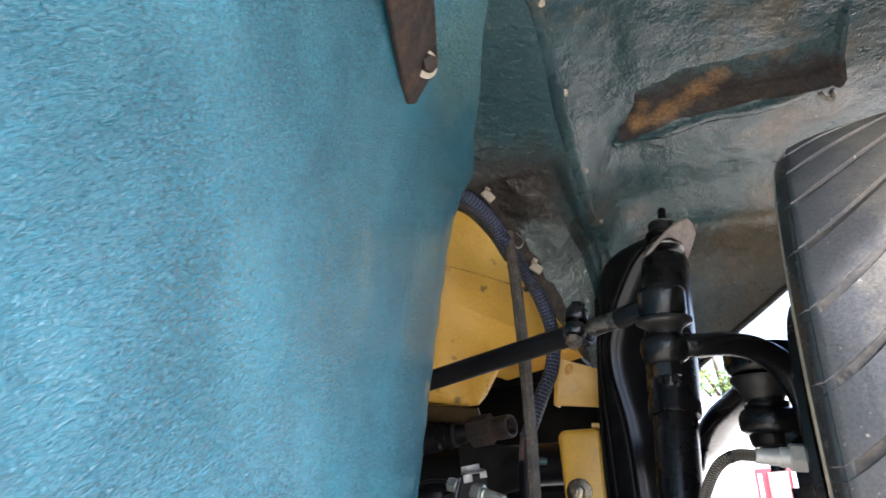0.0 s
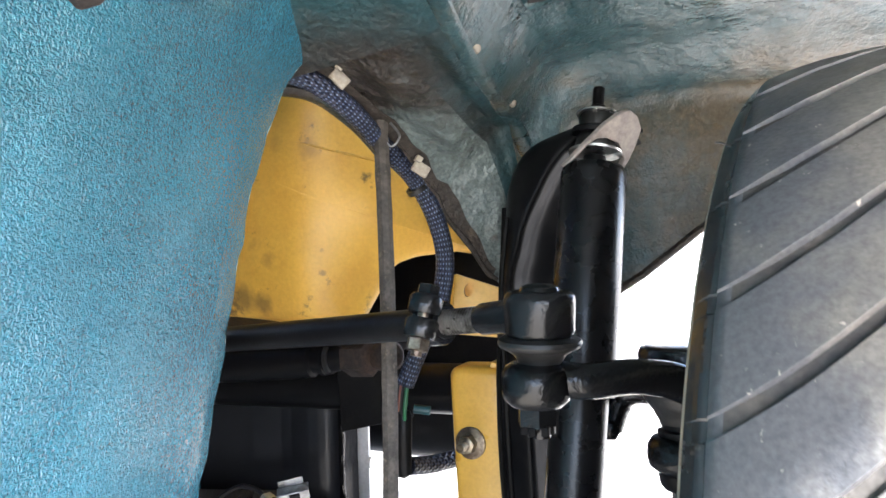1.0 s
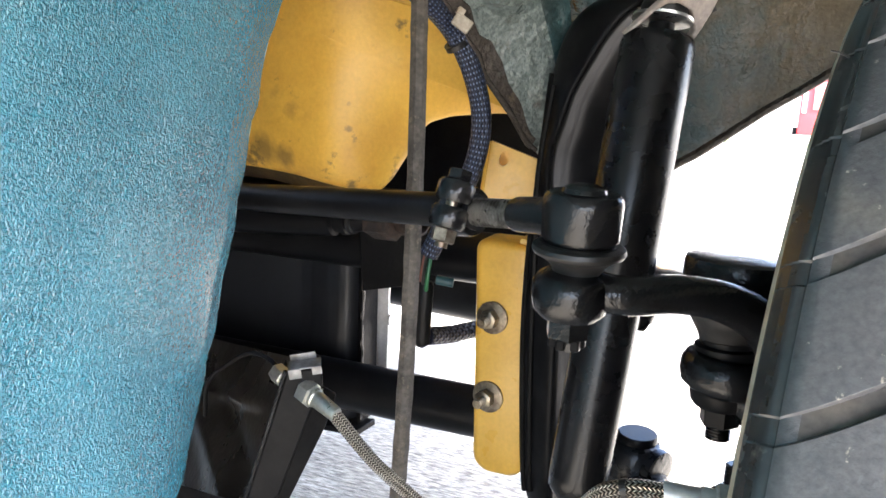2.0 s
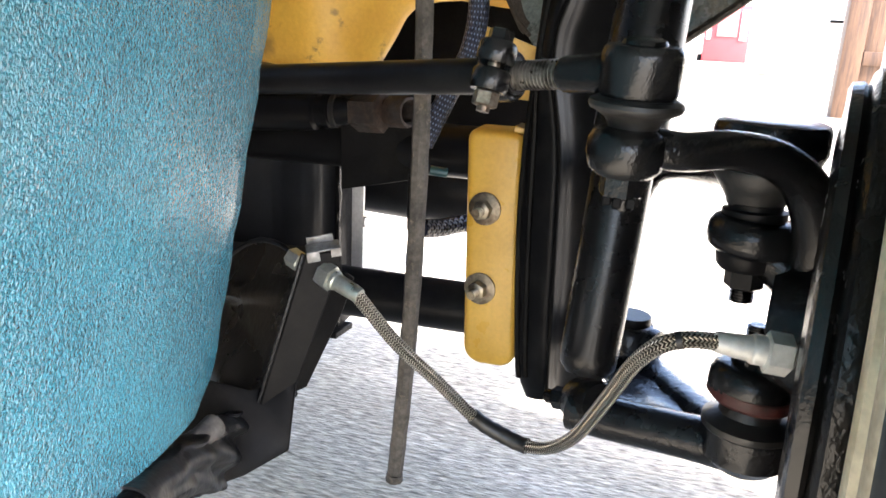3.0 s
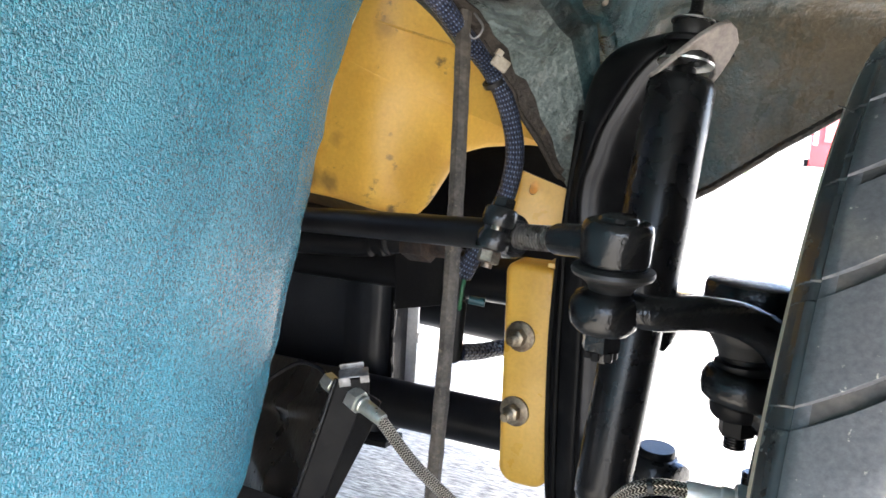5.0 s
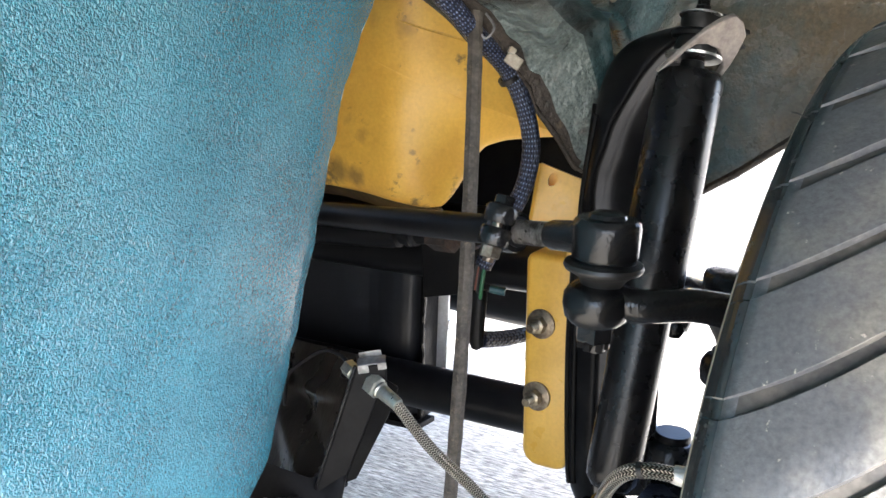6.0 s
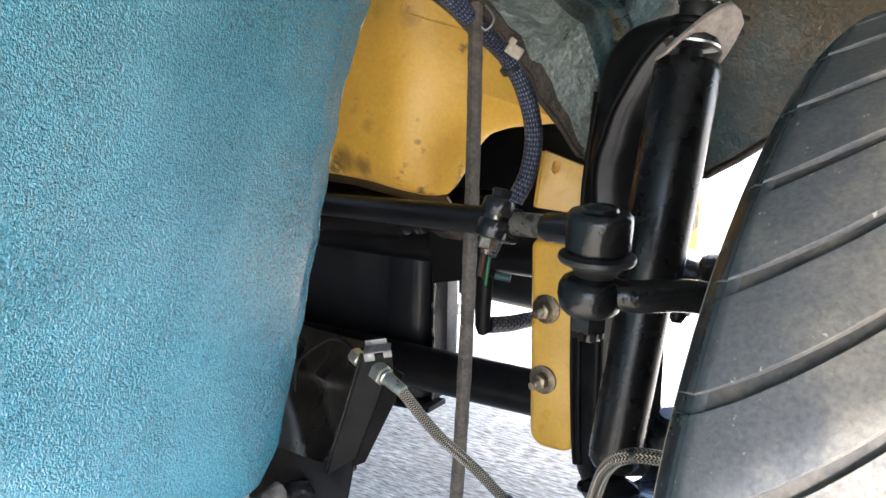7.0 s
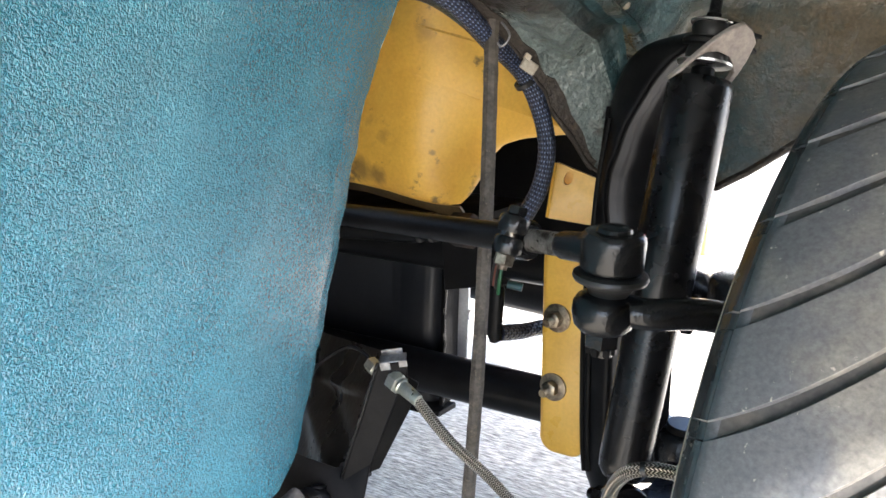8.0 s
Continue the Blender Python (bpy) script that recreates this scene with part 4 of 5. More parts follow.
def build_frame_head():
    f = thing("frame_head", (0, 0, 0), "black painted box-section frame head", "chassis frame")
    # pressed side: flat panel, soft broad rib and a step to the welded flange
    press = ((-0.72, 1.085), (-0.455, 1.085), (-0.435, 1.0862), (-0.415, 1.0878), (-0.400, 1.0868), (-0.388, 1.0838), (-0.374, 1.0812), (-0.360, 1.0812), (-0.350, 1.084), (-0.343, 1.090), (-0.338, 1.097), (-0.331, 1.100))

    def pressing(u, v):
        x = -0.72 + 0.389 * u
        z = 0.116 + 0.258 * v
        y = along(x, press) + 0.012 * max(0.0, (v - 0.9) / 0.1) ** 2 + rough((x * 8, z * 8, 3), 1.0, 0.003)
        y += 0.010 * max(0.0, 1 - abs(x + 0.47) / 0.035) * max(0.0, v - 0.75) * 3
        return V((x, y, z))

    part("pressed_side", sheet(pressing, 150, 24, 0.004), BLACK_SHEET, f, "smooth black pressed side with an upright rib")
    part("core", block((-0.70, 1.116, 0.118), (-0.336, 1.14, 0.372), 0.006), BLACK_DULL, f)
    seam = [V((-0.327 + 0.0016 * math.sin(k * 0.55) ** 7, 1.082 + 0.0006 * math.sin(k * 1.1), 0.125 + 0.0062 * k)) for k in range(40)]
    part("weld_seam", tube(seam, 0.0028, 8), BLACK, f, "wavy welded seam")
    part("edge_flange", block((-0.331, 1.079, 0.12), (-0.3255, 1.12, 0.36), 0.001), BLACK_DULL, f)
    part("bottom_flange", plate([(-0.45, 1.06, 0.117), (-0.32, 1.06, 0.121), (-0.315, 1.10, 0.121), (-0.45, 1.10, 0.117)], 0.008, 0.001), BLACK_DULL, f)
    # cross shaft of the steering gear under the tank
    part("top_plate", block((-0.70, 1.06, 0.372), (-0.30, 1.30, 0.384), 0.004), BLACK_DULL, f)
    part("upper_web", plate([(-0.30, 1.02, 0.383), (-0.215, 1.06, 0.372), (-0.225, 1.06, 0.318), (-0.31, 1.05, 0.30)], 0.006, 0.001), BLACK_DULL, f)


build_frame_head()


def build_steering_gear():
    g = thing("steering_gear", (0, 0, 0), "black steering gear housing with a rusty coupling beneath the tank", "steering gear")
    start, end = V((-0.50, 1.0, 0.3765)), V((-0.215, 1.0, 0.3945))
    ax = (end - start).normalized()
    part("housing", lathe(start, ax, ((0, 0), (0, 0.0200), (0.080, 0.0208), (0.172, 0.0205), (0.176, 0.0195), (0.182, 0.0195), (0.185, 0.0160), (0.192, 0.0160), (0.193, 0.0182), (0.199, 0.0182), (0.201, 0.0150), (0.214, 0.0140), (0.218, 0.0125), (0.230, 0.0125), (0.230, 0)), 32), BLACK_SATIN, g)
    part("rubber_seal", lathe(start + ax * 0.201, ax, ((0, 0.013), (0, 0.0165), (0.002, 0.0172), (0.005, 0.0168), (0.006, 0.013)), 28), RUBBER, g, "grimy ring seal")
    block_ = part("coupling", hexagon(start + ax * 0.226, V((ax.x, ax.y - 0.25, ax.z)), 0.036, 0.034, 0.003, 0.5), RUST, g, "rusty brown six-sided coupling")
    part("coupling_bolt", hexagon(start + ax * 0.243 + V((0, -0.017, -0.004)), V((0.1, -1, 0.1)), 0.010, 0.005, 0.001), RUST, block_)
    part("open_sleeve", lathe(start + ax * 0.262, V((ax.x, ax.y - 0.35, ax.z)), ((0, 0.0100), (0, 0.0148), (0.002, 0.0156), (0.020, 0.0156), (0.023, 0.0148), (0.0235, 0.0125), (0.021, 0.0105), (0.002, 0.0100)), 28), RUST, g, "open rusty sleeve end")


build_steering_gear()


def build_pale_bar():
    b = thing("pale_bar", (0, 0, 0), "pale grey upright bar behind the frame head", "bar")
    part("bar", block((-0.334, 1.124, 0.150), (-0.3125, 1.129, 0.330), 0.0015), GALV, b)
    part("bar_head", lathe((-0.3125, 1.1265, 0.243), (1, 0, 0), ((0, 0), (0, 0.007), (0.003, 0.007), (0.004, 0.005), (0.004, 0)), 14), GALV, b)


build_pale_bar()


def build_damper():
    d = thing("steering_damper", (0, 0, 0), "black cylindrical steering damper beneath the upper beam tube", "damper")
    part("cylinder", lathe((-0.52, 1.27, 0.273), (1, 0, -0.02), ((0, 0), (0, 0.03), (0.15, 0.049), (0.28, 0.053), (0.34, 0.051), (0.37, 0.036), (0.385, 0.02), (0.385, 0)), 26), BLACK_SATIN, d)
    part("rod", tube([(-0.14, 1.27, 0.262), (-0.06, 1.27, 0.262)], 0.008, 12), BLACK_SATIN, d)


build_damper()


def build_floor_pan():
    p = thing("floor_pan", (0, 0, 0), "black wrinkled underside panel beside the frame head", "car body")

    def skin(u, v):
        a = V((-0.258, 0.728, 0.158)).lerp(V((-0.214, 0.787, 0.312)), v)
        b = V((-0.60, 0.97, 0.10)).lerp(V((-0.60, 1.04, 0.215)), v)
        q = a.lerp(b, u)
        fold = 0.010 * math.exp(-((v - 0.78 + 0.25 * u) / 0.045) ** 2) + 0.014 * math.exp(-((v - 0.15 - 1.0 * u) / 0.10) ** 2) - 0.009 * math.exp(-((v - 0.42 - 0.8 * u) / 0.07) ** 2)
        fold *= math.sin(min(1, u * 4) * math.pi / 2)
        return q + V((0.3, -0.8, 0.2)) * (fold + rough(q * 9, 1.0, 0.008))

    part("skin", sheet(skin, 70, 70, 0.003), GRIMY_SHEEN_SHEET, p)

    flange = [(-0.217, 0.744, 0.224), (-0.2105, 0.717, 0.181), (-0.238, 0.704, 0.163), (-0.275, 0.690, 0.147), (-0.300, 0.690, 0.150), (-0.300, 0.705, 0.235), (-0.251, 0.735, 0.212)]
    bm = plate(flange, 0.004, 0.001)
    bmesh.ops.subdivide_edges(bm, edges=bm.edges, cuts=3, use_grid_fill=True)
    for v in bm.verts:
        v.co += V((0.1, -0.5, 0.1)) * rough(v.co * 28, 1.0, 0.0015)
    part("toe_flange", bm, BLACK_STRAP, p, "black lower flange with dull grime")
    part("paint_chip", lathe((-0.2425, 0.700, 0.1985), (0.2, -0.9, 0.3), ((0, 0), (0, 0.0028), (0.001, 0.002), (0.001, 0)), 8), CLIP, p, "white chip in the paint")


build_floor_pan()


def build_hose_bracket():
    b = thing("hose_bracket", (0, 0, 0), "flat black steel bracket that carries the brake hose", "bracket")
    pts = [(-0.213, 0.750, 0.319), (-0.191, 0.761, 0.321), (-0.190, 0.761, 0.306), (-0.197, 0.757, 0.290), (-0.2195, 0.741, 0.212), (-0.241, 0.730, 0.203)]
    part("strap", plate(pts, 0.004, 0.001), BLACK_STRAP, b)
    part("folded_edge", tube([V((-0.2135, 0.7485, 0.318)), V((-0.2275, 0.739, 0.260)), V((-0.2415, 0.7285, 0.203))], 0.0022, 8), BLACK, b, "glossy folded edge of the strap")
    w, n = V((0.87, 0.45, 0.06)).normalized(), V((0.46, -0.88, 0.0)).normalized()

    part("side_return", plate([(-0.1905, 0.7612, 0.306), (-0.197, 0.757, 0.290), (-0.2195, 0.741, 0.212), (-0.2125, 0.751, 0.214), (-0.1905, 0.7665, 0.272), (-0.1835, 0.770, 0.298)], 0.003, 0.0008), BLACK_STRAP, b, "side return of the strap, catching light")
    weld = bmesh.new()
    for k in range(15):
        c = V((-0.2435 + 0.0018 * k, 0.7285 + 0.0009 * k, 0.2010 + 0.0008 * k))
        bmesh.ops.create_icosphere(weld, subdivisions=2, radius=0.0030 + 0.0014 * noise.noise(c * 300), matrix=Matrix.Translation(c))
    part("weld_bead", weld, BLACK, b, "glossy weld along the foot of the strap")
    # spring clip: a flat saddle with a turned-up back and a short front lip
    clip = bmesh.new()
    block((-0.0120, -0.0062, -0.0008), (0.0120, 0.0062, 0.0008), 0.0006, 1, clip)
    block((-0.0105, 0.0050, 0.0002), (0.0085, 0.0064, 0.0062), 0.0006, 1, clip)
    block((-0.0120, -0.0066, -0.0075), (-0.0030, -0.0052, 0.0004), 0.0006, 1, clip)
    block((0.0050, -0.0066, -0.0060), (0.0120, -0.0052, 0.0004), 0.0006, 1, clip)
    back = -n
    turn = Matrix((w, back, w.cross(back))).transposed().to_4x4()
    bmesh.ops.transform(clip, matrix=Matrix.Translation((-0.2022, 0.7552, 0.3232)) @ turn @ pose(0, 0, 0, 14, -6, 0), verts=clip.verts)
    part("spring_clip", clip, STEEL_GREY, b, "grey zinc spring clip folded over the strap")


build_hose_bracket()


def build_brake_pipe():
    p = thing("brake_pipe", (0, 0, 0), "thin black steel brake pipe with a grey flare nut", "pipe")
    part("pipe", tube(spline([(-0.200, 0.750, 0.303), (-0.222, 0.757, 0.311), (-0.240, 0.765, 0.3175), (-0.262, 0.772, 0.3165), (-0.285, 0.775, 0.303), (-0.31, 0.78, 0.28), (-0.33, 0.80, 0.24)], 8), 0.0019, 10), BLACK_SATIN, p)
    ax = (V((-0.196, 0.747, 0.304)) - V((-0.226, 0.758, 0.313))).normalized()
    part("flare_nut", hexagon(V((-0.2275, 0.7555, 0.3135)), ax, 0.0125, 0.012), ALU, p, "zinc flare nut")


build_brake_pipe()


def build_brake_hose():
    h = thing("brake_hose", (0, 0, 0), "braided stainless brake hose with crimped fittings and a black sleeve", "brake hose")
    path = spline([(-0.1735, 0.746, 0.2955), (-0.147, 0.762, 0.255), (-0.120, 0.785, 0.218), (-0.095, 0.797, 0.189), (-0.074, 0.800, 0.1765), (-0.051, 0.796, 0.172), (-0.031, 0.784, 0.182), (-0.014, 0.764, 0.206), (-0.002, 0.740, 0.237),
                    (0.008, 0.718, 0.266), (0.018, 0.699, 0.294), (0.030, 0.688, 0.312), (0.045, 0.686, 0.319), (0.063, 0.692, 0.3175)], 10)
    part("braided_line", tube(path, 0.0050, 16), BRAID_STEEL, h)
    part("sleeve", tube(path[30:51], [0.0061 + 0.0002 * math.sin(k * 1.7) for k in range(21)], 16), RUBBER, h, "black heat-shrink sleeve")
    e = path[0]
    nut0 = V((-0.2035, 0.7545, 0.3048))
    d0 = (e - nut0).normalized()
    part("crimp", lathe(nut0 + d0 * 0.011, d0, ((0, 0), (0, 0.0072), (0.004, 0.0072), (0.005, 0.0062), (0.012, 0.0060), (0.024, 0.0056), (0.026, 0.0050), (0.026, 0)), 20), ALU, h, "pale crimped ferrule")
    part("hex_nut", hexagon(nut0 + d0 * 0.001, d0, 0.0172, 0.0115, 0.0015, 0.3), ALU, h, "large pale hexagon nut")
    d1 = V((1, 0.10, -0.10)).normalized()
    s = path[-1]
    part("crimp", lathe(s - d1 * 0.004, d1, ((0, 0), (0, 0.0057), (0.002, 0.0061), (0.019, 0.0073), (0.0195, 0.0080), (0.0205, 0.0084), (0.027, 0.0084), (0.0275, 0)), 20), FERRULE, h, "pale crimped ferrule")
    part("hex_nut", hexagon(s + d1 * 0.0225, d1, 0.0205, 0.014, 0.0015, 0.25), FERRULE, h, "pale hexagon union")
    part("mark_band", tube(path[116:119], 0.0052, 16), RUBBER, h, "dark mark on the braid")


build_brake_hose()


def build_torn_sleeve():
    s = thing("cable_tube", (0, 0, 0), "black rubber tube with a torn wrapped end under the sill", "tube")
    line = spline([(-0.2400, 0.640, 0.206), (-0.2320, 0.610, 0.2165), (-0.2145, 0.550, 0.2365), (-0.196, 0.48, 0.2420), (-0.178, 0.38, 0.2440), (-0.15, 0.20, 0.2440), (-0.13, 0.0, 0.2440)], 8)
    part("tube", tube(line, 0.0122, 16), RAG, s)
    def torn(u, v):
        # rubber sleeve that widens and goes flat towards its ragged open end
        c = V((-0.2145, 0.550, 0.2385)).lerp(V((-0.2495, 0.694, 0.1845)), v) + V((0, 0, 0.006 * math.sin(v * math.pi)))
        along_ = V((-0.23, 0.92, -0.33))
        wide = V((0.12, 0.30, 0.95))
        thin = along_.cross(wide).normalized()
        a = 2 * math.pi * u
        half = 0.0125 + 0.0150 * v ** 1.5
        q = c + wide * (half * math.sin(a)) + thin * ((0.0135 - 0.006 * v) * math.cos(a))
        q += along_ * (0.010 * v * math.sin(a * 1.0 + 0.6) + 0.004 * v * math.sin(a * 3 + 1))
        crease = 0.004 * math.sin(7 * a + 9 * v) * v + 0.0022 * math.sin(26 * v + 2 * math.sin(a * 2)) * math.sin(math.pi * v)
        return q + thin * (crease + rough(q * 60, 1.0, 0.004) * v) + wide * rough(q * 30, 1.0, 0.004) * v

    part("wrap", sheet(torn, 60, 40, 0.0014), RAG, s, "torn wrinkled black rubber sleeve")
    a, c = V((-0.236, 0.600, 0.2235)), V((-0.2325, 0.657, 0.2275))
    part("wrap_tab", lathe(a, c - a, ((0, 0.0035), (0, 0.0075), (0.02, 0.0082), (0.045, 0.0072), (0.0575, 0.0082), (0.0575, 0.0052), (0.03, 0.0048)), 18), material("grey_perished_rubber", (0.05, 0.05, 0.05), 0.7, second=(0.09, 0.088, 0.085), size=60, bumps=((120, 0.0015),), spec=0.2), s, "perished grey rubber tube with an open end")


build_torn_sleeve()


# ---------------------------------------------------------------- shock absorber
def build_shock():
    s = thing("shock_absorber", (0, 0, 0), "smooth black telescopic shock absorber beside the tower", "shock absorber")
    top, low = V((0.0065, 0.928, 0.5705)), V((-0.0165, 0.852, 0.206))
    ax = (low - top).normalized()
    L = (low - top).length
    part("dust_tube", lathe(top, ax, ((0, 0), (0, 0.0258), (0.003, 0.0278), (0.008, 0.0287), (0.196, 0.0287), (0.198, 0.0282), (0.198, 0)), 40), BLACK_SMOOTH, s)
    part("lower_body", lathe(top + ax * 0.19, ax, ((0, 0), (0, 0.0240), (L - 0.215, 0.0232), (L - 0.205, 0.0222), (L - 0.198, 0.017), (L - 0.198, 0)), 40), BLACK_SMOOTH, s)
    up = -ax
    part("piston_neck", lathe(top - up * 0.002, up, ((0, 0), (0, 0.011), (0.012, 0.010), (0.014, 0.0065), (0.05, 0.0065), (0.05, 0)), 20), BLACK_SATIN, s)
    part("lower_washer", lathe(top + up * 0.012, up, ((0, 0), (0, 0.013), (0.001, 0.0235), (0.0030, 0.0238), (0.0045, 0.014), (0.0045, 0)), 28), ZINC, s, "bright dished washer")
    part("bushing", lathe(top + up * 0.0165, up, ((0, 0), (0, 0.0165), (0.005, 0.018), (0.012, 0.0165), (0.016, 0.013), (0.016, 0)), 24), RUBBER, s, "black rubber bush")
    part("upper_bush", lathe(top + up * 0.0365, up, ((0, 0), (0, 0.0150), (0.009, 0.0165), (0.0125, 0.0150), (0.0125, 0)), 24), RUBBER, s, "black rubber bush on the head flange")
    part("upper_washer", lathe(top + up * 0.049, up, ((0, 0), (0, 0.0185), (0.0015, 0.0185), (0.003, 0.012), (0.003, 0)), 28), ZINC, s, "thin zinc washer")
    part("nut", hexagon(top + up * 0.0515, up, 0.012, 0.007), BLACK_SATIN, s)
    part("stud", thread(top + up * 0.0545, up, 0.0052, 0.021), BLACK_SATIN, s, "threaded black stud")
    eye = low + ax * 0.016
    ey = V((-0.55, 0.72, -0.30)).normalized()
    eye = eye + V((0.006, 0.0, 0.0))
    part("lower_eye", lathe(eye - ey * 0.020, ey, ((0, 0), (0, 0.0175), (0.003, 0.0195), (0.031, 0.0195), (0.034, 0.0175), (0.034, 0)), 28), BLACK, s)
    be = V((-0.93, 0.33, -0.15)).normalized()
    base = V((-0.0185, 0.853, 0.188))
    bolt = part("eye_bolt", lathe(base, be, ((0, 0), (0, 0.0125), (0.010, 0.0125), (0.0105, 0.0105), (0.0135, 0.0105), (0.0137, 0.0062), (0.029, 0.0060), (0.031, 0.0048), (0.031, 0)), 20), BLACK, s)
    part("bolt_nut", hexagon(base + be * 0.0135, be, 0.0165, 0.010), BLACK, bolt)


build_shock()


# ---------------------------------------------------------------- steering and suspension joints
def build_tie_rod():
    t = thing("tie_rod", (0, 0, 0), "black steering tie rod with clamp, thread and ball-joint end", "tie rod")
    c = V((-0.080, 0.742, 0.4495))
    d = (V((-0.40, 0.8772, 0.4192)) - c).normalized()
    part("rod", tube([c + d * k for k in (-0.012, 0.0, 0.1, 0.3, 0.6)], [0.0112, 0.0112, 0.0113, 0.0115, 0.0116], 26), BLACK_SATIN, t)
    end = V((0.003, 0.702, 0.4585))
    dd = (end - c).normalized()
    part("threaded_end", thread(c + dd * 0.006, dd, 0.0088, 0.044, 0.0025, 22), THREAD_STEEL, t, "bare threaded adjuster")
    part("shank", lathe(c + dd * 0.044, dd, ((0, 0), (0, 0.0092), (0.003, 0.0104), (0.020, 0.0108), (0.034, 0.0125), (0.044, 0.0155), (0.044, 0)), 24), BLACK, t)
    up = V((0.03, -0.05, 1)).normalized()
    part("socket", lathe(end - up * 0.013, up, ((-0.0, 0), (0, 0.0200), (0.003, 0.0212), (0.021, 0.0217), (0.0245, 0.0210), (0.0268, 0.0190), (0.0272, 0.0122), (0.0295, 0.0112), (0.0310, 0.0080), (0.0315, 0)), 36), BLACK, t, "cast black ball-joint socket")
    part("boot", lathe(end - up * 0.032, up, ((0, 0), (0, 0.0135), (0.004, 0.0138), (0.0075, 0.0160), (0.0105, 0.0205), (0.0125, 0.0246), (0.0145, 0.0256), (0.0168, 0.0250), (0.0185, 0.0215), (0.0190, 0)), 36), RUBBER, t, "black rubber boot")
    part("boot_ring", lathe(end - up * 0.0145, up, ((0, 0.0196), (0.0003, 0.0216), (0.0012, 0.0216), (0.0015, 0.0196)), 32), BLACK_SATIN, t, "thin black retaining ring")
    part("joint_stud", lathe(end - up * 0.075, up, ((0, 0), (0, 0.006), (0.045, 0.0085), (0.045, 0)), 18), BLACK, t)
    # split clamp round the rod end
    cc = c - d * 0.002
    part("clamp_ring", lathe(cc - dd * 0.010, dd, ((0, 0.0110), (0.0, 0.0148), (0.002, 0.0156), (0.016, 0.0156), (0.018, 0.0148), (0.018, 0.0110)), 28), BLACK, t, "black split clamp ring")
    lean = V((0.14, 0.28, 1)).normalized()
    mid = V((-0.0815, 0.7265, 0.4555))
    for z in (0.0016, -0.0146):
        part("clamp_ear", lathe(mid + lean * z, lean, ((0, 0), (0, 0.0104), (0.002, 0.0116), (0.011, 0.0116), (0.013, 0.0100), (0.013, 0)), 22), BLACK, t)
    bolt = part("clamp_bolt", lathe(mid - lean * 0.027, lean, ((0, 0), (0, 0.004), (0.045, 0.004), (0.045, 0)), 14), STEEL_DIRTY, t, "clamp bolt")
    part("bolt_head", hexagon(mid + lean * 0.0148, lean, 0.0135, 0.0070, turn=0.4), BLACK, bolt)
    part("bolt_nut", hexagon(mid - lean * 0.0238, lean, 0.0135, 0.0090, turn=0.5), STEEL_DIRTY, bolt, "tan-coloured nut")


build_tie_rod()

WHEEL = V((0.120, 0.780, 0.302))
AXIS = V((math.cos(radians(12)), -math.sin(radians(12)), 0.018)).normalized()


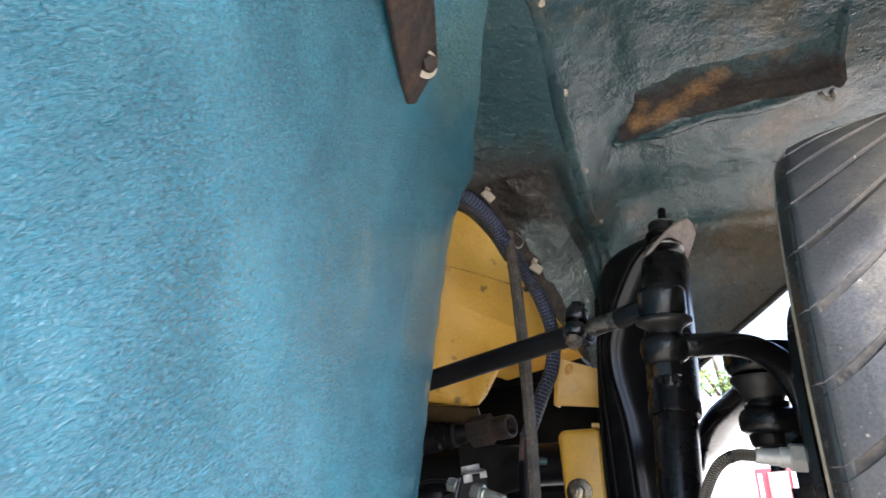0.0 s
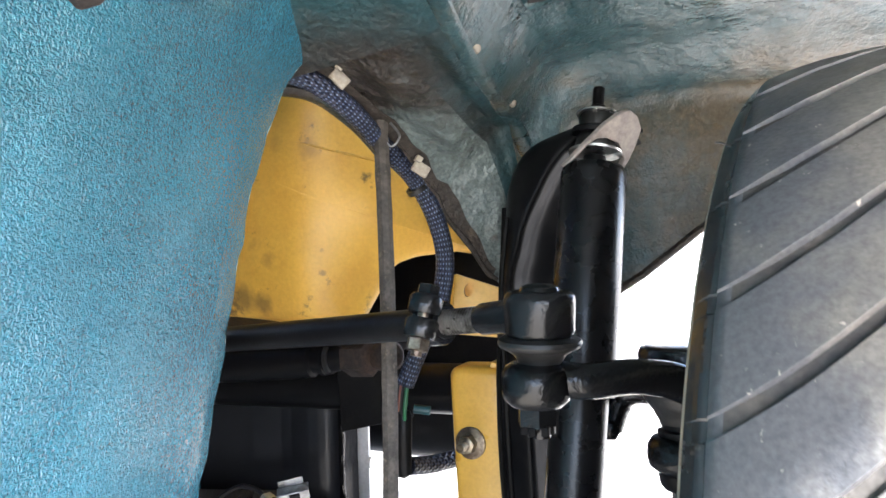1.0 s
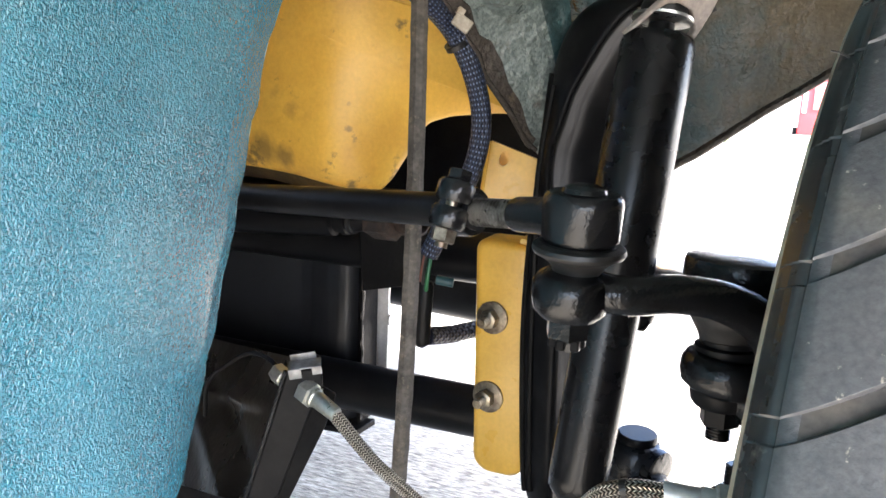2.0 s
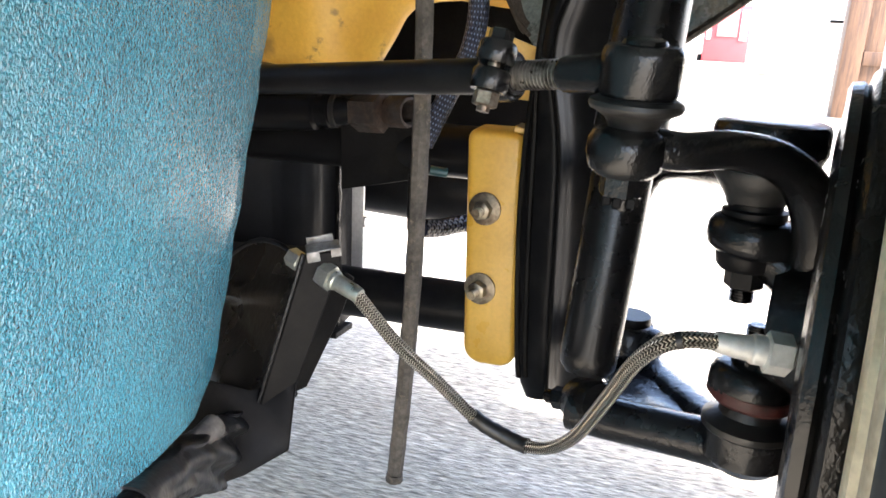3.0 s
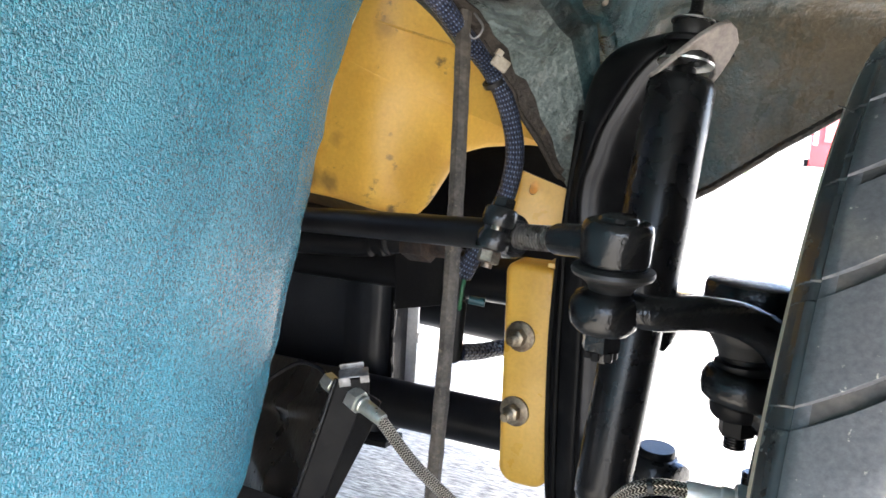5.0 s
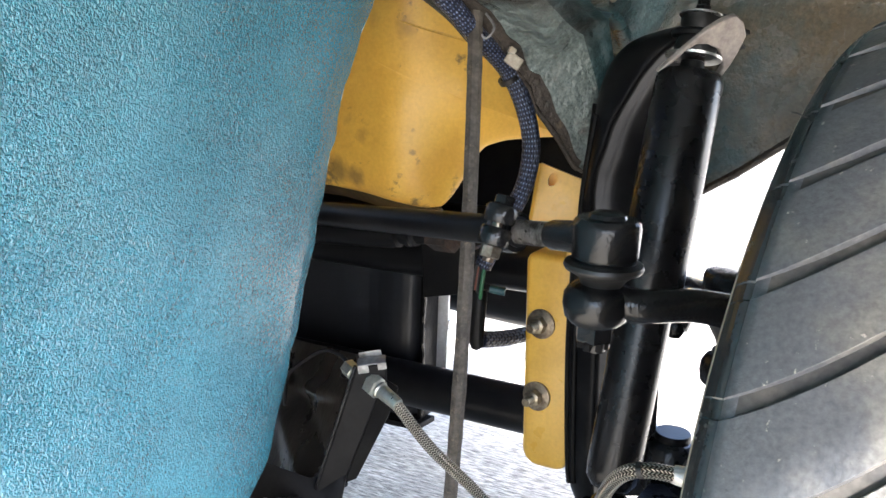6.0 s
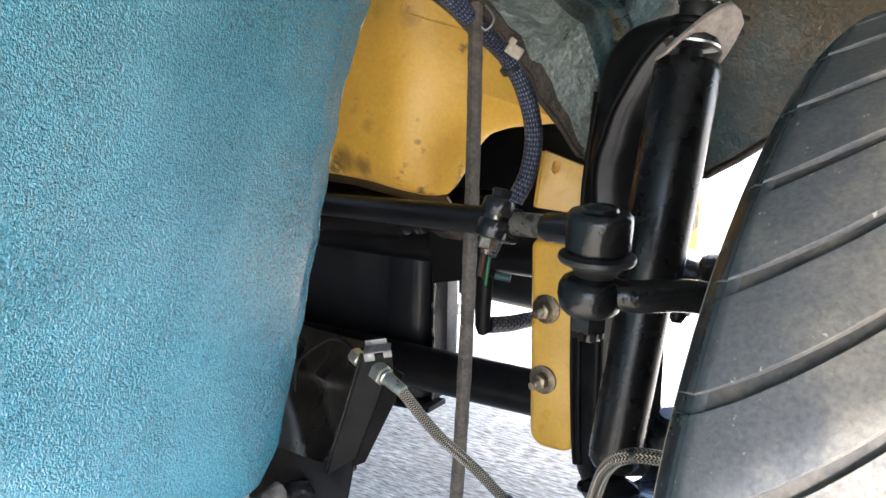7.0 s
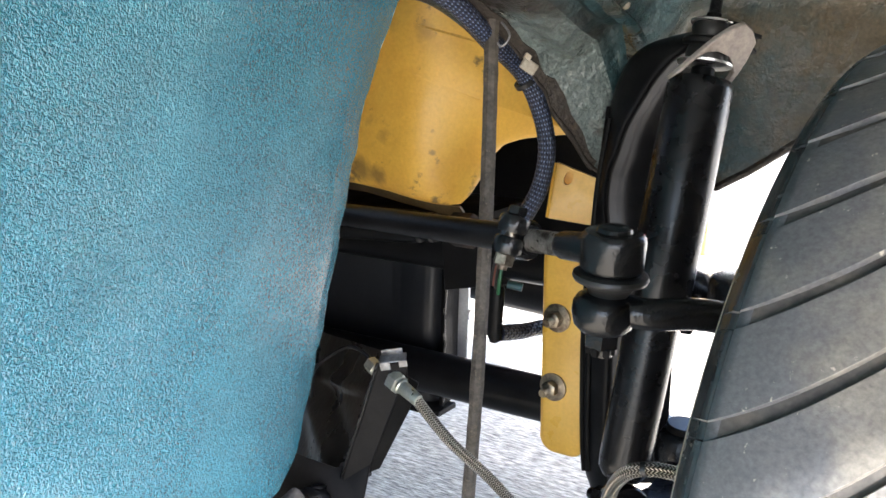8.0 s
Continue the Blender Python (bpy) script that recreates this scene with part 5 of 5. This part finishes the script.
def build_knuckle():
    k = thing("steering_knuckle", (0, 0, 0), "black painted steering knuckle with curved steering arm", "steering knuckle")
    eye = V((0.000, 0.702, 0.4195))
    up = V((0.03, -0.05, 1)).normalized()
    part("arm_eye", lathe(eye - up * 0.016, up, ((0, 0), (0, 0.016), (0.004, 0.0200), (0.012, 0.0218), (0.019, 0.0214), (0.0235, 0.0188), (0.026, 0.0145), (0.026, 0)), 32), BLACK, k)
    path = spline([eye + V((0.012, 0.002, 0)), (0.030, 0.709, 0.4175), (0.055, 0.722, 0.4188), (0.080, 0.738, 0.4135), (0.102, 0.757, 0.3975), (0.117, 0.772, 0.367), (0.123, 0.785, 0.328)], 7)
    n = len(path)
    part("steering_arm", tube(path, [0.0115 + 0.0045 * max(0, (i / n - 0.4)) * 2 for i in range(n)], 20, 0.95), BLACK, k, "curved black steering arm")
    nut = part("castle_nut", hexagon(eye - up * 0.0285, up, 0.0215, 0.0135, 0.0015, 0.3), BLACK, k)
    for a in range(6):
        q = a * math.pi / 3 + 0.3
        part("castellation", block((eye.x + 0.0078 * math.cos(q) - 0.0024, eye.y + 0.0078 * math.sin(q) - 0.0024, eye.z - 0.0335), (eye.x + 0.0078 * math.cos(q) + 0.0024, eye.y + 0.0078 * math.sin(q) + 0.0024, eye.z - 0.0275), 0.0006, 1), BLACK_DULL, nut)
    # ball-joint eyes of the knuckle
    for c, h, name in ((V((0.083, 0.797, 0.355)), 0.025, "upper_eye"), (V((0.098, 0.797, 0.251)), 0.028, "lower_eye")):
        part(name, lathe(c - V((0, 0, h / 2)), (0.08, 0, 1), ((0, 0), (0, 0.022), (0.004, 0.0275), (0.010, 0.029), (h - 0.008, 0.029), (h - 0.003, 0.0265), (h, 0.022), (h, 0)), 30), BLACK, k)
        part("web", tube([c, c.lerp(WHEEL, 0.5) + V((0.012, 0, 0)), WHEEL + V((0.005, 0, (c.z - WHEEL.z) * 0.5))], [0.014, 0.016, 0.022], 16), BLACK, k)
    up2 = V((-0.02, 0.02, 1))
    u = V((0.083, 0.797, 0.334))
    part("lower_lip", lathe(u - V((0, 0, 0.002)), up2, ((0, 0), (0, 0.017), (0.003, 0.0195), (0.012, 0.021), (0.012, 0)), 28), BLACK_SATIN, k)
    part("pinch_nut", hexagon(u - V((0, 0, 0.0155)), up2, 0.022, 0.015, 0.002), BLACK_SATIN, k)
    part("stud_end", thread(u - V((0, 0, 0.025)), up2, 0.0080, 0.014, 0.002), BLACK, k)
    part("eccentric", lathe(u + V((0, 0, 0.032)), up2, ((0, 0), (0, 0.0195), (0.0015, 0.0205), (0.006, 0.0205), (0.007, 0.0170), (0.0105, 0.0175), (0.011, 0.0145), (0.018, 0.0145), (0.018, 0)), 28), BLACK_SATIN, k, "stepped eccentric bush")
    part("lower_stud", thread(V((0.097, 0.797, 0.262)), (0, 0, 1), 0.0072, 0.032, 0.002), BLACK, k)
    part("lower_nut", hexagon(V((0.098, 0.797, 0.262)), (0, 0, 1), 0.026, 0.014, 0.002), BLACK, k)


build_knuckle()


def build_arms():
    a = thing("upper_arm", (0, 0, 0), "black upper trailing arm with ball joint", "suspension arm")
    part("arm", tube(spline([(-0.015, 1.066, 0.348), (0.020, 1.020, 0.358), (0.045, 0.93, 0.377), (0.068, 0.860, 0.388), (0.085, 0.81, 0.402)], 7), [0.023 - 0.00020 * k for k in range(29)], 20, 0.8), BLACK, a)
    part("ball_socket", lathe((0.086, 0.803, 0.398), (0, 0, 1), ((0, 0), (0, 0.026), (0.006, 0.033), (0.012, 0.0355), (0.026, 0.0355), (0.030, 0.034), (0.0315, 0.030), (0.0315, 0)), 36), BLACK, a, "round black ball-joint housing")
    part("boot", lathe((0.082, 0.799, 0.374), (0.05, 0, 1), ((0, 0), (0, 0.0175), (0.004, 0.019), (0.012, 0.024), (0.020, 0.030), (0.024, 0.030), (0.024, 0)), 28), RUBBER, a, "black rubber boot")
    part("clamp_lug", tube([(0.020, 1.005, 0.362), (0.010, 0.996, 0.345), (0.006, 0.990, 0.326)], [0.014, 0.0125, 0.0105], 14), BLACK, a)
    part("clamp_bolt", hexagon(V((0.004, 0.988, 0.330)), V((0.2, -1, 0)), 0.016, 0.020), BLACK, a)
    b = thing("lower_arm", (0, 0, 0), "glossy black lower trailing arm with ball joint", "suspension arm")
    line = spline([(-0.030, 1.050, 0.179), (0.010, 1.000, 0.180), (0.040, 0.930, 0.182), (0.072, 0.865, 0.188), (0.10, 0.805, 0.196)], 7)
    part("arm", tube(line, [0.027 - 0.0003 * k for k in range(29)], 20, 0.8), BLACK_ARM, b)
    part("boss", lathe((0.014, 0.972, 0.160), (0.02, -0.02, 1), ((0, 0), (0, 0.020), (0.008, 0.027), (0.040, 0.0265), (0.052, 0.0235), (0.058, 0.0205), (0.060, 0.016), (0.060, 0)), 30), BLACK_ARM, b, "rounded cast boss at the root of the arm")
    part("bump_pad", lathe((0.0152, 0.971, 0.2155), (0.02, -0.02, 1), ((0, 0), (0, 0.0165), (0.002, 0.0178), (0.0095, 0.0178), (0.0112, 0.0168), (0.0115, 0)), 28), BLACK_SATIN, b, "flat round black pad")
    part("side_flange", lathe((0.032, 0.962, 0.200), (0.85, -0.5, -0.1), ((0, 0), (0, 0.019), (0.003, 0.0195), (0.008, 0.0185), (0.009, 0.015), (0.009, 0)), 26), BLACK_ARM, b)
    line = spline([(-0.022, 0.846, 0.186), (0.006, 0.836, 0.1865), (0.046, 0.820, 0.192), (0.075, 0.810, 0.195), (0.10, 0.800, 0.198)], 6)
    part("shock_lug", tube(line, [0.0200 - 0.0020 * math.sin(math.pi * k / 24) for k in range(25)], 22, 0.92), BLACK_ARM, b, "black forged lug that carries the shock absorber")
    front = spline([(0.000, 0.985, 0.181), (0.020, 0.950, 0.183), (0.052, 0.890, 0.187), (0.078, 0.840, 0.193)], 8)

    def web(u, v):
        # forged web between the lug and the arm
        q = V((-0.004 + 0.088 * v, 0.842 - 0.034 * v, 0.191 + 0.007 * v)).lerp(front[min(24, int(round(4 + v * 20)))], u)
        return q + V((0, 0, 0.010 - 0.006 * math.sin(u * math.pi) ** 2 + rough(q * 40, 1.0, 0.004)))

    part("web", sheet(web, 14, 20, 0.020, True), BLACK_ARM, b, "lumpy forged web of the arm")
    part("ball_socket", lathe((0.102, 0.798, 0.187), (0, 0, 1), ((0, 0), (0, 0.020), (0.009, 0.0295), (0.024, 0.0305), (0.030, 0.0305), (0.031, 0.027), (0.031, 0)), 32), BLACK_ARM, b, "round black ball-joint housing")
    part("boot", lathe((0.101, 0.798, 0.216), (0, 0, 1), ((0, 0), (0, 0.029), (0.0025, 0.0315), (0.007, 0.0315), (0.010, 0.027), (0.013, 0.021), (0.022, 0.018), (0.022, 0)), 28), RUBBER, b, "black rubber boot with a wide flange")
    part("grip_band", lathe((0.099, 0.797, 0.2385), (0.08, 0, 1), ((0, 0.020), (0.0, 0.0265), (0.003, 0.0295), (0.010, 0.0297), (0.011, 0.0285), (0.011, 0.020)), 28), material("faded_red_paint", (0.055, 0.010, 0.008), 0.55, second=(0.012, 0.011, 0.011), size=35, spread=(0.48, 0.62), bumps=((90, 0.001),)), b, "faded red paint round the joint")


build_arms()


# ---------------------------------------------------------------- wheel
def build_wheel():
    w = thing("wheel", WHEEL, "worn dusty tyre on a cream steel rim with black drum", "wheel")
    s = V((math.sin(radians(12)), math.cos(radians(12)), 0))
    up = AXIS.cross(s)

    def at(axial, r, th):
        return WHEEL + AXIS * axial + r * (math.cos(th) * s + math.sin(th) * up)

    prof = ((0.041, 0.195), (0.037, 0.205), (0.0335, 0.225), (0.029, 0.245), (0.0245, 0.259), (0.0220, 0.268), (0.0212, 0.2755), (0.0220, 0.2808), (0.0238, 0.2843), (0.0256, 0.2856), (0.0254, 0.2864), (0.0276, 0.2878), (0.0274, 0.2886), (0.0298, 0.2898), (0.0296, 0.2905), (0.0325, 0.2914),
            (0.0335, 0.2918), (0.0338, 0.2936), (0.039, 0.2950), (0.048, 0.2972), (0.060, 0.2992), (0.080, 0.3008), (0.11, 0.3018), (0.14, 0.302), (0.17, 0.3018), (0.20, 0.3008), (0.22, 0.299),
            (0.235, 0.297), (0.245, 0.2945), (0.251, 0.2915), (0.257, 0.284), (0.265, 0.268), (0.269, 0.245), (0.263, 0.222), (0.245, 0.200))
    fine = []
    for (a0, r0), (a1, r1) in zip(prof, prof[1:]):
        k = max(1, int(math.hypot(a1 - a0, r1 - r0) / 0.004))
        fine += [(a0 + (a1 - a0) * i / k, r0 + (r1 - r0) * i / k) for i in range(k)]
    fine.append(prof[-1])
    # columns lean with the swept grooves: distance round from a groove's middle, share of its depth
    pitch = 2 * math.pi * 0.302 / 38
    cols = [(-0.0064, 0), (-0.0050, 0), (-0.0047, 0), (-0.0041, 0.97), (-0.0038, 1), (0.0, 1), (0.0034, 1), (0.0037, 0.97), (0.0044, 0), (0.0047, 0), (0.0064, 0)]
    cols += [(0.0064 + (pitch - 0.0128) * k / 7, 0) for k in range(1, 7)]
    verts, faces = [], []
    for j in range(38):
        for dist, share in cols:
            for a, r in fine:
                d = max(0.0, 0.106 - abs(a - 0.140))
                lean = 0.810 - 0.50 * d - 5.0 * d * d
                th = (lean + j * pitch + dist) / 0.302
                depth = 0.0
                if 0.0262 < a < 0.2455:
                    depth = 0.0034 * share * along(a, ((0.0262, 0.0), (0.034, 0.25), (0.055, 1.0))) * (0.25 if abs(a - 0.140) < 0.006 else 1)
                p = at(a + 0.003 + (0.0004 * share if a < 0.0335 and depth else 0), r - depth, th)
                verts.append(p + (p - WHEEL) * noise.noise(p * 60) * 0.0008)
    n, m = 38 * len(cols), len(fine)
    for j in range(n):
        for i in range(m - 1):
            faces.append((j * m + i, ((j + 1) % n) * m + i, ((j + 1) % n) * m + i + 1, j * m + i + 1))
    me = bpy.data.meshes.new("tyre")
    me.from_pydata([tuple(v) for v in verts], [], faces)
    me.polygons.foreach_set("use_smooth", [k // (m - 1) % len(cols) not in (2, 7) for k in range(len(me.polygons))])
    me.materials.append(TYRE)
    me.materials.append(GROOVE)
    me.materials.append(SIDEWALL)
    me.materials.append(TYRE_SHEEN)
    me.polygons.foreach_set("material_index", [3 if fine[k % (m - 1)][0] < 0.0300 and 0.2715 < fine[k % (m - 1)][1] < 0.2812 else 2 if fine[k % (m - 1)][0] < 0.0335 or (fine[k % (m - 1)][1] < 0.25) else 1 if k // (m - 1) % len(cols) in (3, 4, 5, 6) and fine[k % (m - 1)][0] > 0.036 else 0 for k in range(len(me.polygons))])
    tyre = new("tyre", me)
    tyre.parent = w
    tyre["label"] = "dusty worn black tyre with swept tread grooves"
    b = WHEEL
    part("rim", lathe(b + AXIS * 0.0245, AXIS, ((0.004, 0.186), (0.0, 0.196), (0.002, 0.205), (0.010, 0.2065), (0.012, 0.196), (0.03, 0.186), (0.10, 0.178), (0.12, 0.10), (0.125, 0.03), (0.125, 0.0)), 96), CREAM, w, "cream painted steel rim with chips")
    part("backing_plate", lathe(b + AXIS * 0.001, AXIS, ((0.004, 0), (0.004, 0.05), (0.0, 0.06), (0.0, 0.120), (0.002, 0.140), (0.002, 0.150), (0.004, 0.1545), (0.010, 0.1555), (0.0125, 0.1535), (0.0125, 0.12), (0.0125, 0)), 96), BLACK_DRUM, w, "black brake backing plate")
    part("brake_drum", lathe(b + AXIS * 0.0135, AXIS, ((0.0, 0), (0.0, 0.152), (0.002, 0.160), (0.005, 0.1635), (0.028, 0.1640), (0.032, 0.162), (0.05, 0.160), (0.055, 0.14), (0.055, 0)), 96), BLACK_DRUM, w, "black cast brake drum")
    part("hub", lathe(b + AXIS * -0.02, AXIS, ((0, 0), (0, 0.035), (0.02, 0.045), (0.03, 0.05), (0.03, 0)), 30), BLACK, w)
    whisk = [at(0.0315, 0.289, 2.18), at(0.028, 0.2915, 2.182), at(0.0255, 0.2925, 2.184)]
    part("mould_whisker", tube(whisk, 0.0004, 6), RUBBER, w)


build_wheel()


# ---------------------------------------------------------------- loom, rod and clips
def build_loom():
    l = thing("wiring_loom", (0, 0, 0), "navy blue braided wiring loom along the wheel arch edge", "wiring loom")
    path = spline([(-0.250, 0.770, 0.652), (-0.212, 0.800, 0.648), (-0.190, 0.840, 0.628), (-0.178, 0.885, 0.600), (-0.166, 0.930, 0.574), (-0.153, 0.948, 0.540), (-0.145, 0.955, 0.500), (-0.150, 0.955, 0.458), (-0.166, 0.950, 0.421), (-0.188, 0.948, 0.372)], 10)
    part("braided_sleeve", tube(path, 0.0092, 16), BRAID_BLUE, l)
    part("strap", lathe(path[42] - V((0.002, 0, 0.002)), path[43] - path[42], ((0, 0.008), (0, 0.0112), (0.005, 0.0112), (0.005, 0.008)), 18), RUBBER, l, "black cable tie")
    e = path[-1]
    for m, o in ((WIRE_GREEN, 0.003), (WIRE_RED, -0.002), (RUBBER, 0.0), (RUBBER, -0.005)):
        part("wire", tube(spline([e + V((o, 0, 0.006)), e + V((o * 1.6 - 0.002, -0.004 - o, -0.018)), e + V((o - 0.005, 0.0, -0.042))], 5), 0.0022, 8), m, l, "thin loose wire")
    pl = e + V((-0.006, 0.002, -0.056))
    part("connector", tube([pl + V((0.002, 0, 0.030)), pl + V((0.002, 0, 0.026)), pl + V((0.001, 0, 0.0)), pl + V((0.001, 0, -0.026)), pl + V((0.003, 0, -0.034)), pl + V((0.004, 0, -0.036))], [0.0075, 0.0095, 0.0095, 0.0088, 0.007, 0.003], 12, 0.8), BLACK_SATIN, l, "black plug connector")
    part("teal_plug", tube([pl + V((0.010, 0.010, 0.030)), pl + V((0.026, 0.014, 0.028))], 0.0045, 10), WIRE_TEAL, l, "small teal seal")
    low = spline([pl + V((0.004, 0.004, -0.026)), pl + V((0.014, 0.045, -0.034)), pl + V((0.036, 0.092, -0.038)), pl + V((0.10, 0.105, -0.042)), pl + V((0.17, 0.12, -0.046))], 6)
    part("branch_sleeve", tube(low, 0.0092, 14), BRAID_DARK, l, "dark braided branch")
    for p, r in (((-0.192, 0.788, 0.660), 0.0), ((-0.1835, 0.815, 0.646), 0.6), ((-0.151, 0.912, 0.579), 0.3)):
        bm = block((-0.010, -0.003, -0.007), (0.010, 0.003, 0.007), 0.0012, 1)
        block((-0.012, -0.006, 0.004), (-0.004, 0.002, 0.011), 0.001, 1, bm)
        bmesh.ops.transform(bm, matrix=pose(*p, 0, 20 + 40 * r, 30 + 20 * r) @ Matrix.Scale(0.82, 4), verts=bm.verts)
        part("clip", bm, CLIP, l, "pale grey metal loom clip")


build_loom()


def build_hanging_rod():
    r = thing("hanging_rod", (0, 0, 0), "weathered grey rod hanging from the wheel arch", "rod")
    pts = spline([(-0.1767, 0.8798, 0.628), (-0.168, 0.8644, 0.537), (-0.1626, 0.8533, 0.446), (-0.1606, 0.8467, 0.355), (-0.1619, 0.8444, 0.264), (-0.1667, 0.8464, 0.173), (-0.1747, 0.8529, 0.084)], 8)
    part("rod", tube(pts, [0.0071 + 0.0008 * noise.noise(V((k * 0.7, 0, 0))) for k in range(len(pts))], 8, 0.9, turn=0.39), ROD_GREY, r)
    part("end_cap", tube([(-0.1744, 0.8526, 0.088), (-0.1749, 0.8531, 0.081)], [0.0074, 0.0082], 10), ROD_GREY, r)
    part("hook", tube(spline([(-0.166, 0.878, 0.618), (-0.158, 0.880, 0.606), (-0.164, 0.876, 0.596), (-0.172, 0.874, 0.604)], 5), 0.0011, 8), STEEL_GREY, r, "thin wire hook")


build_hanging_rod()
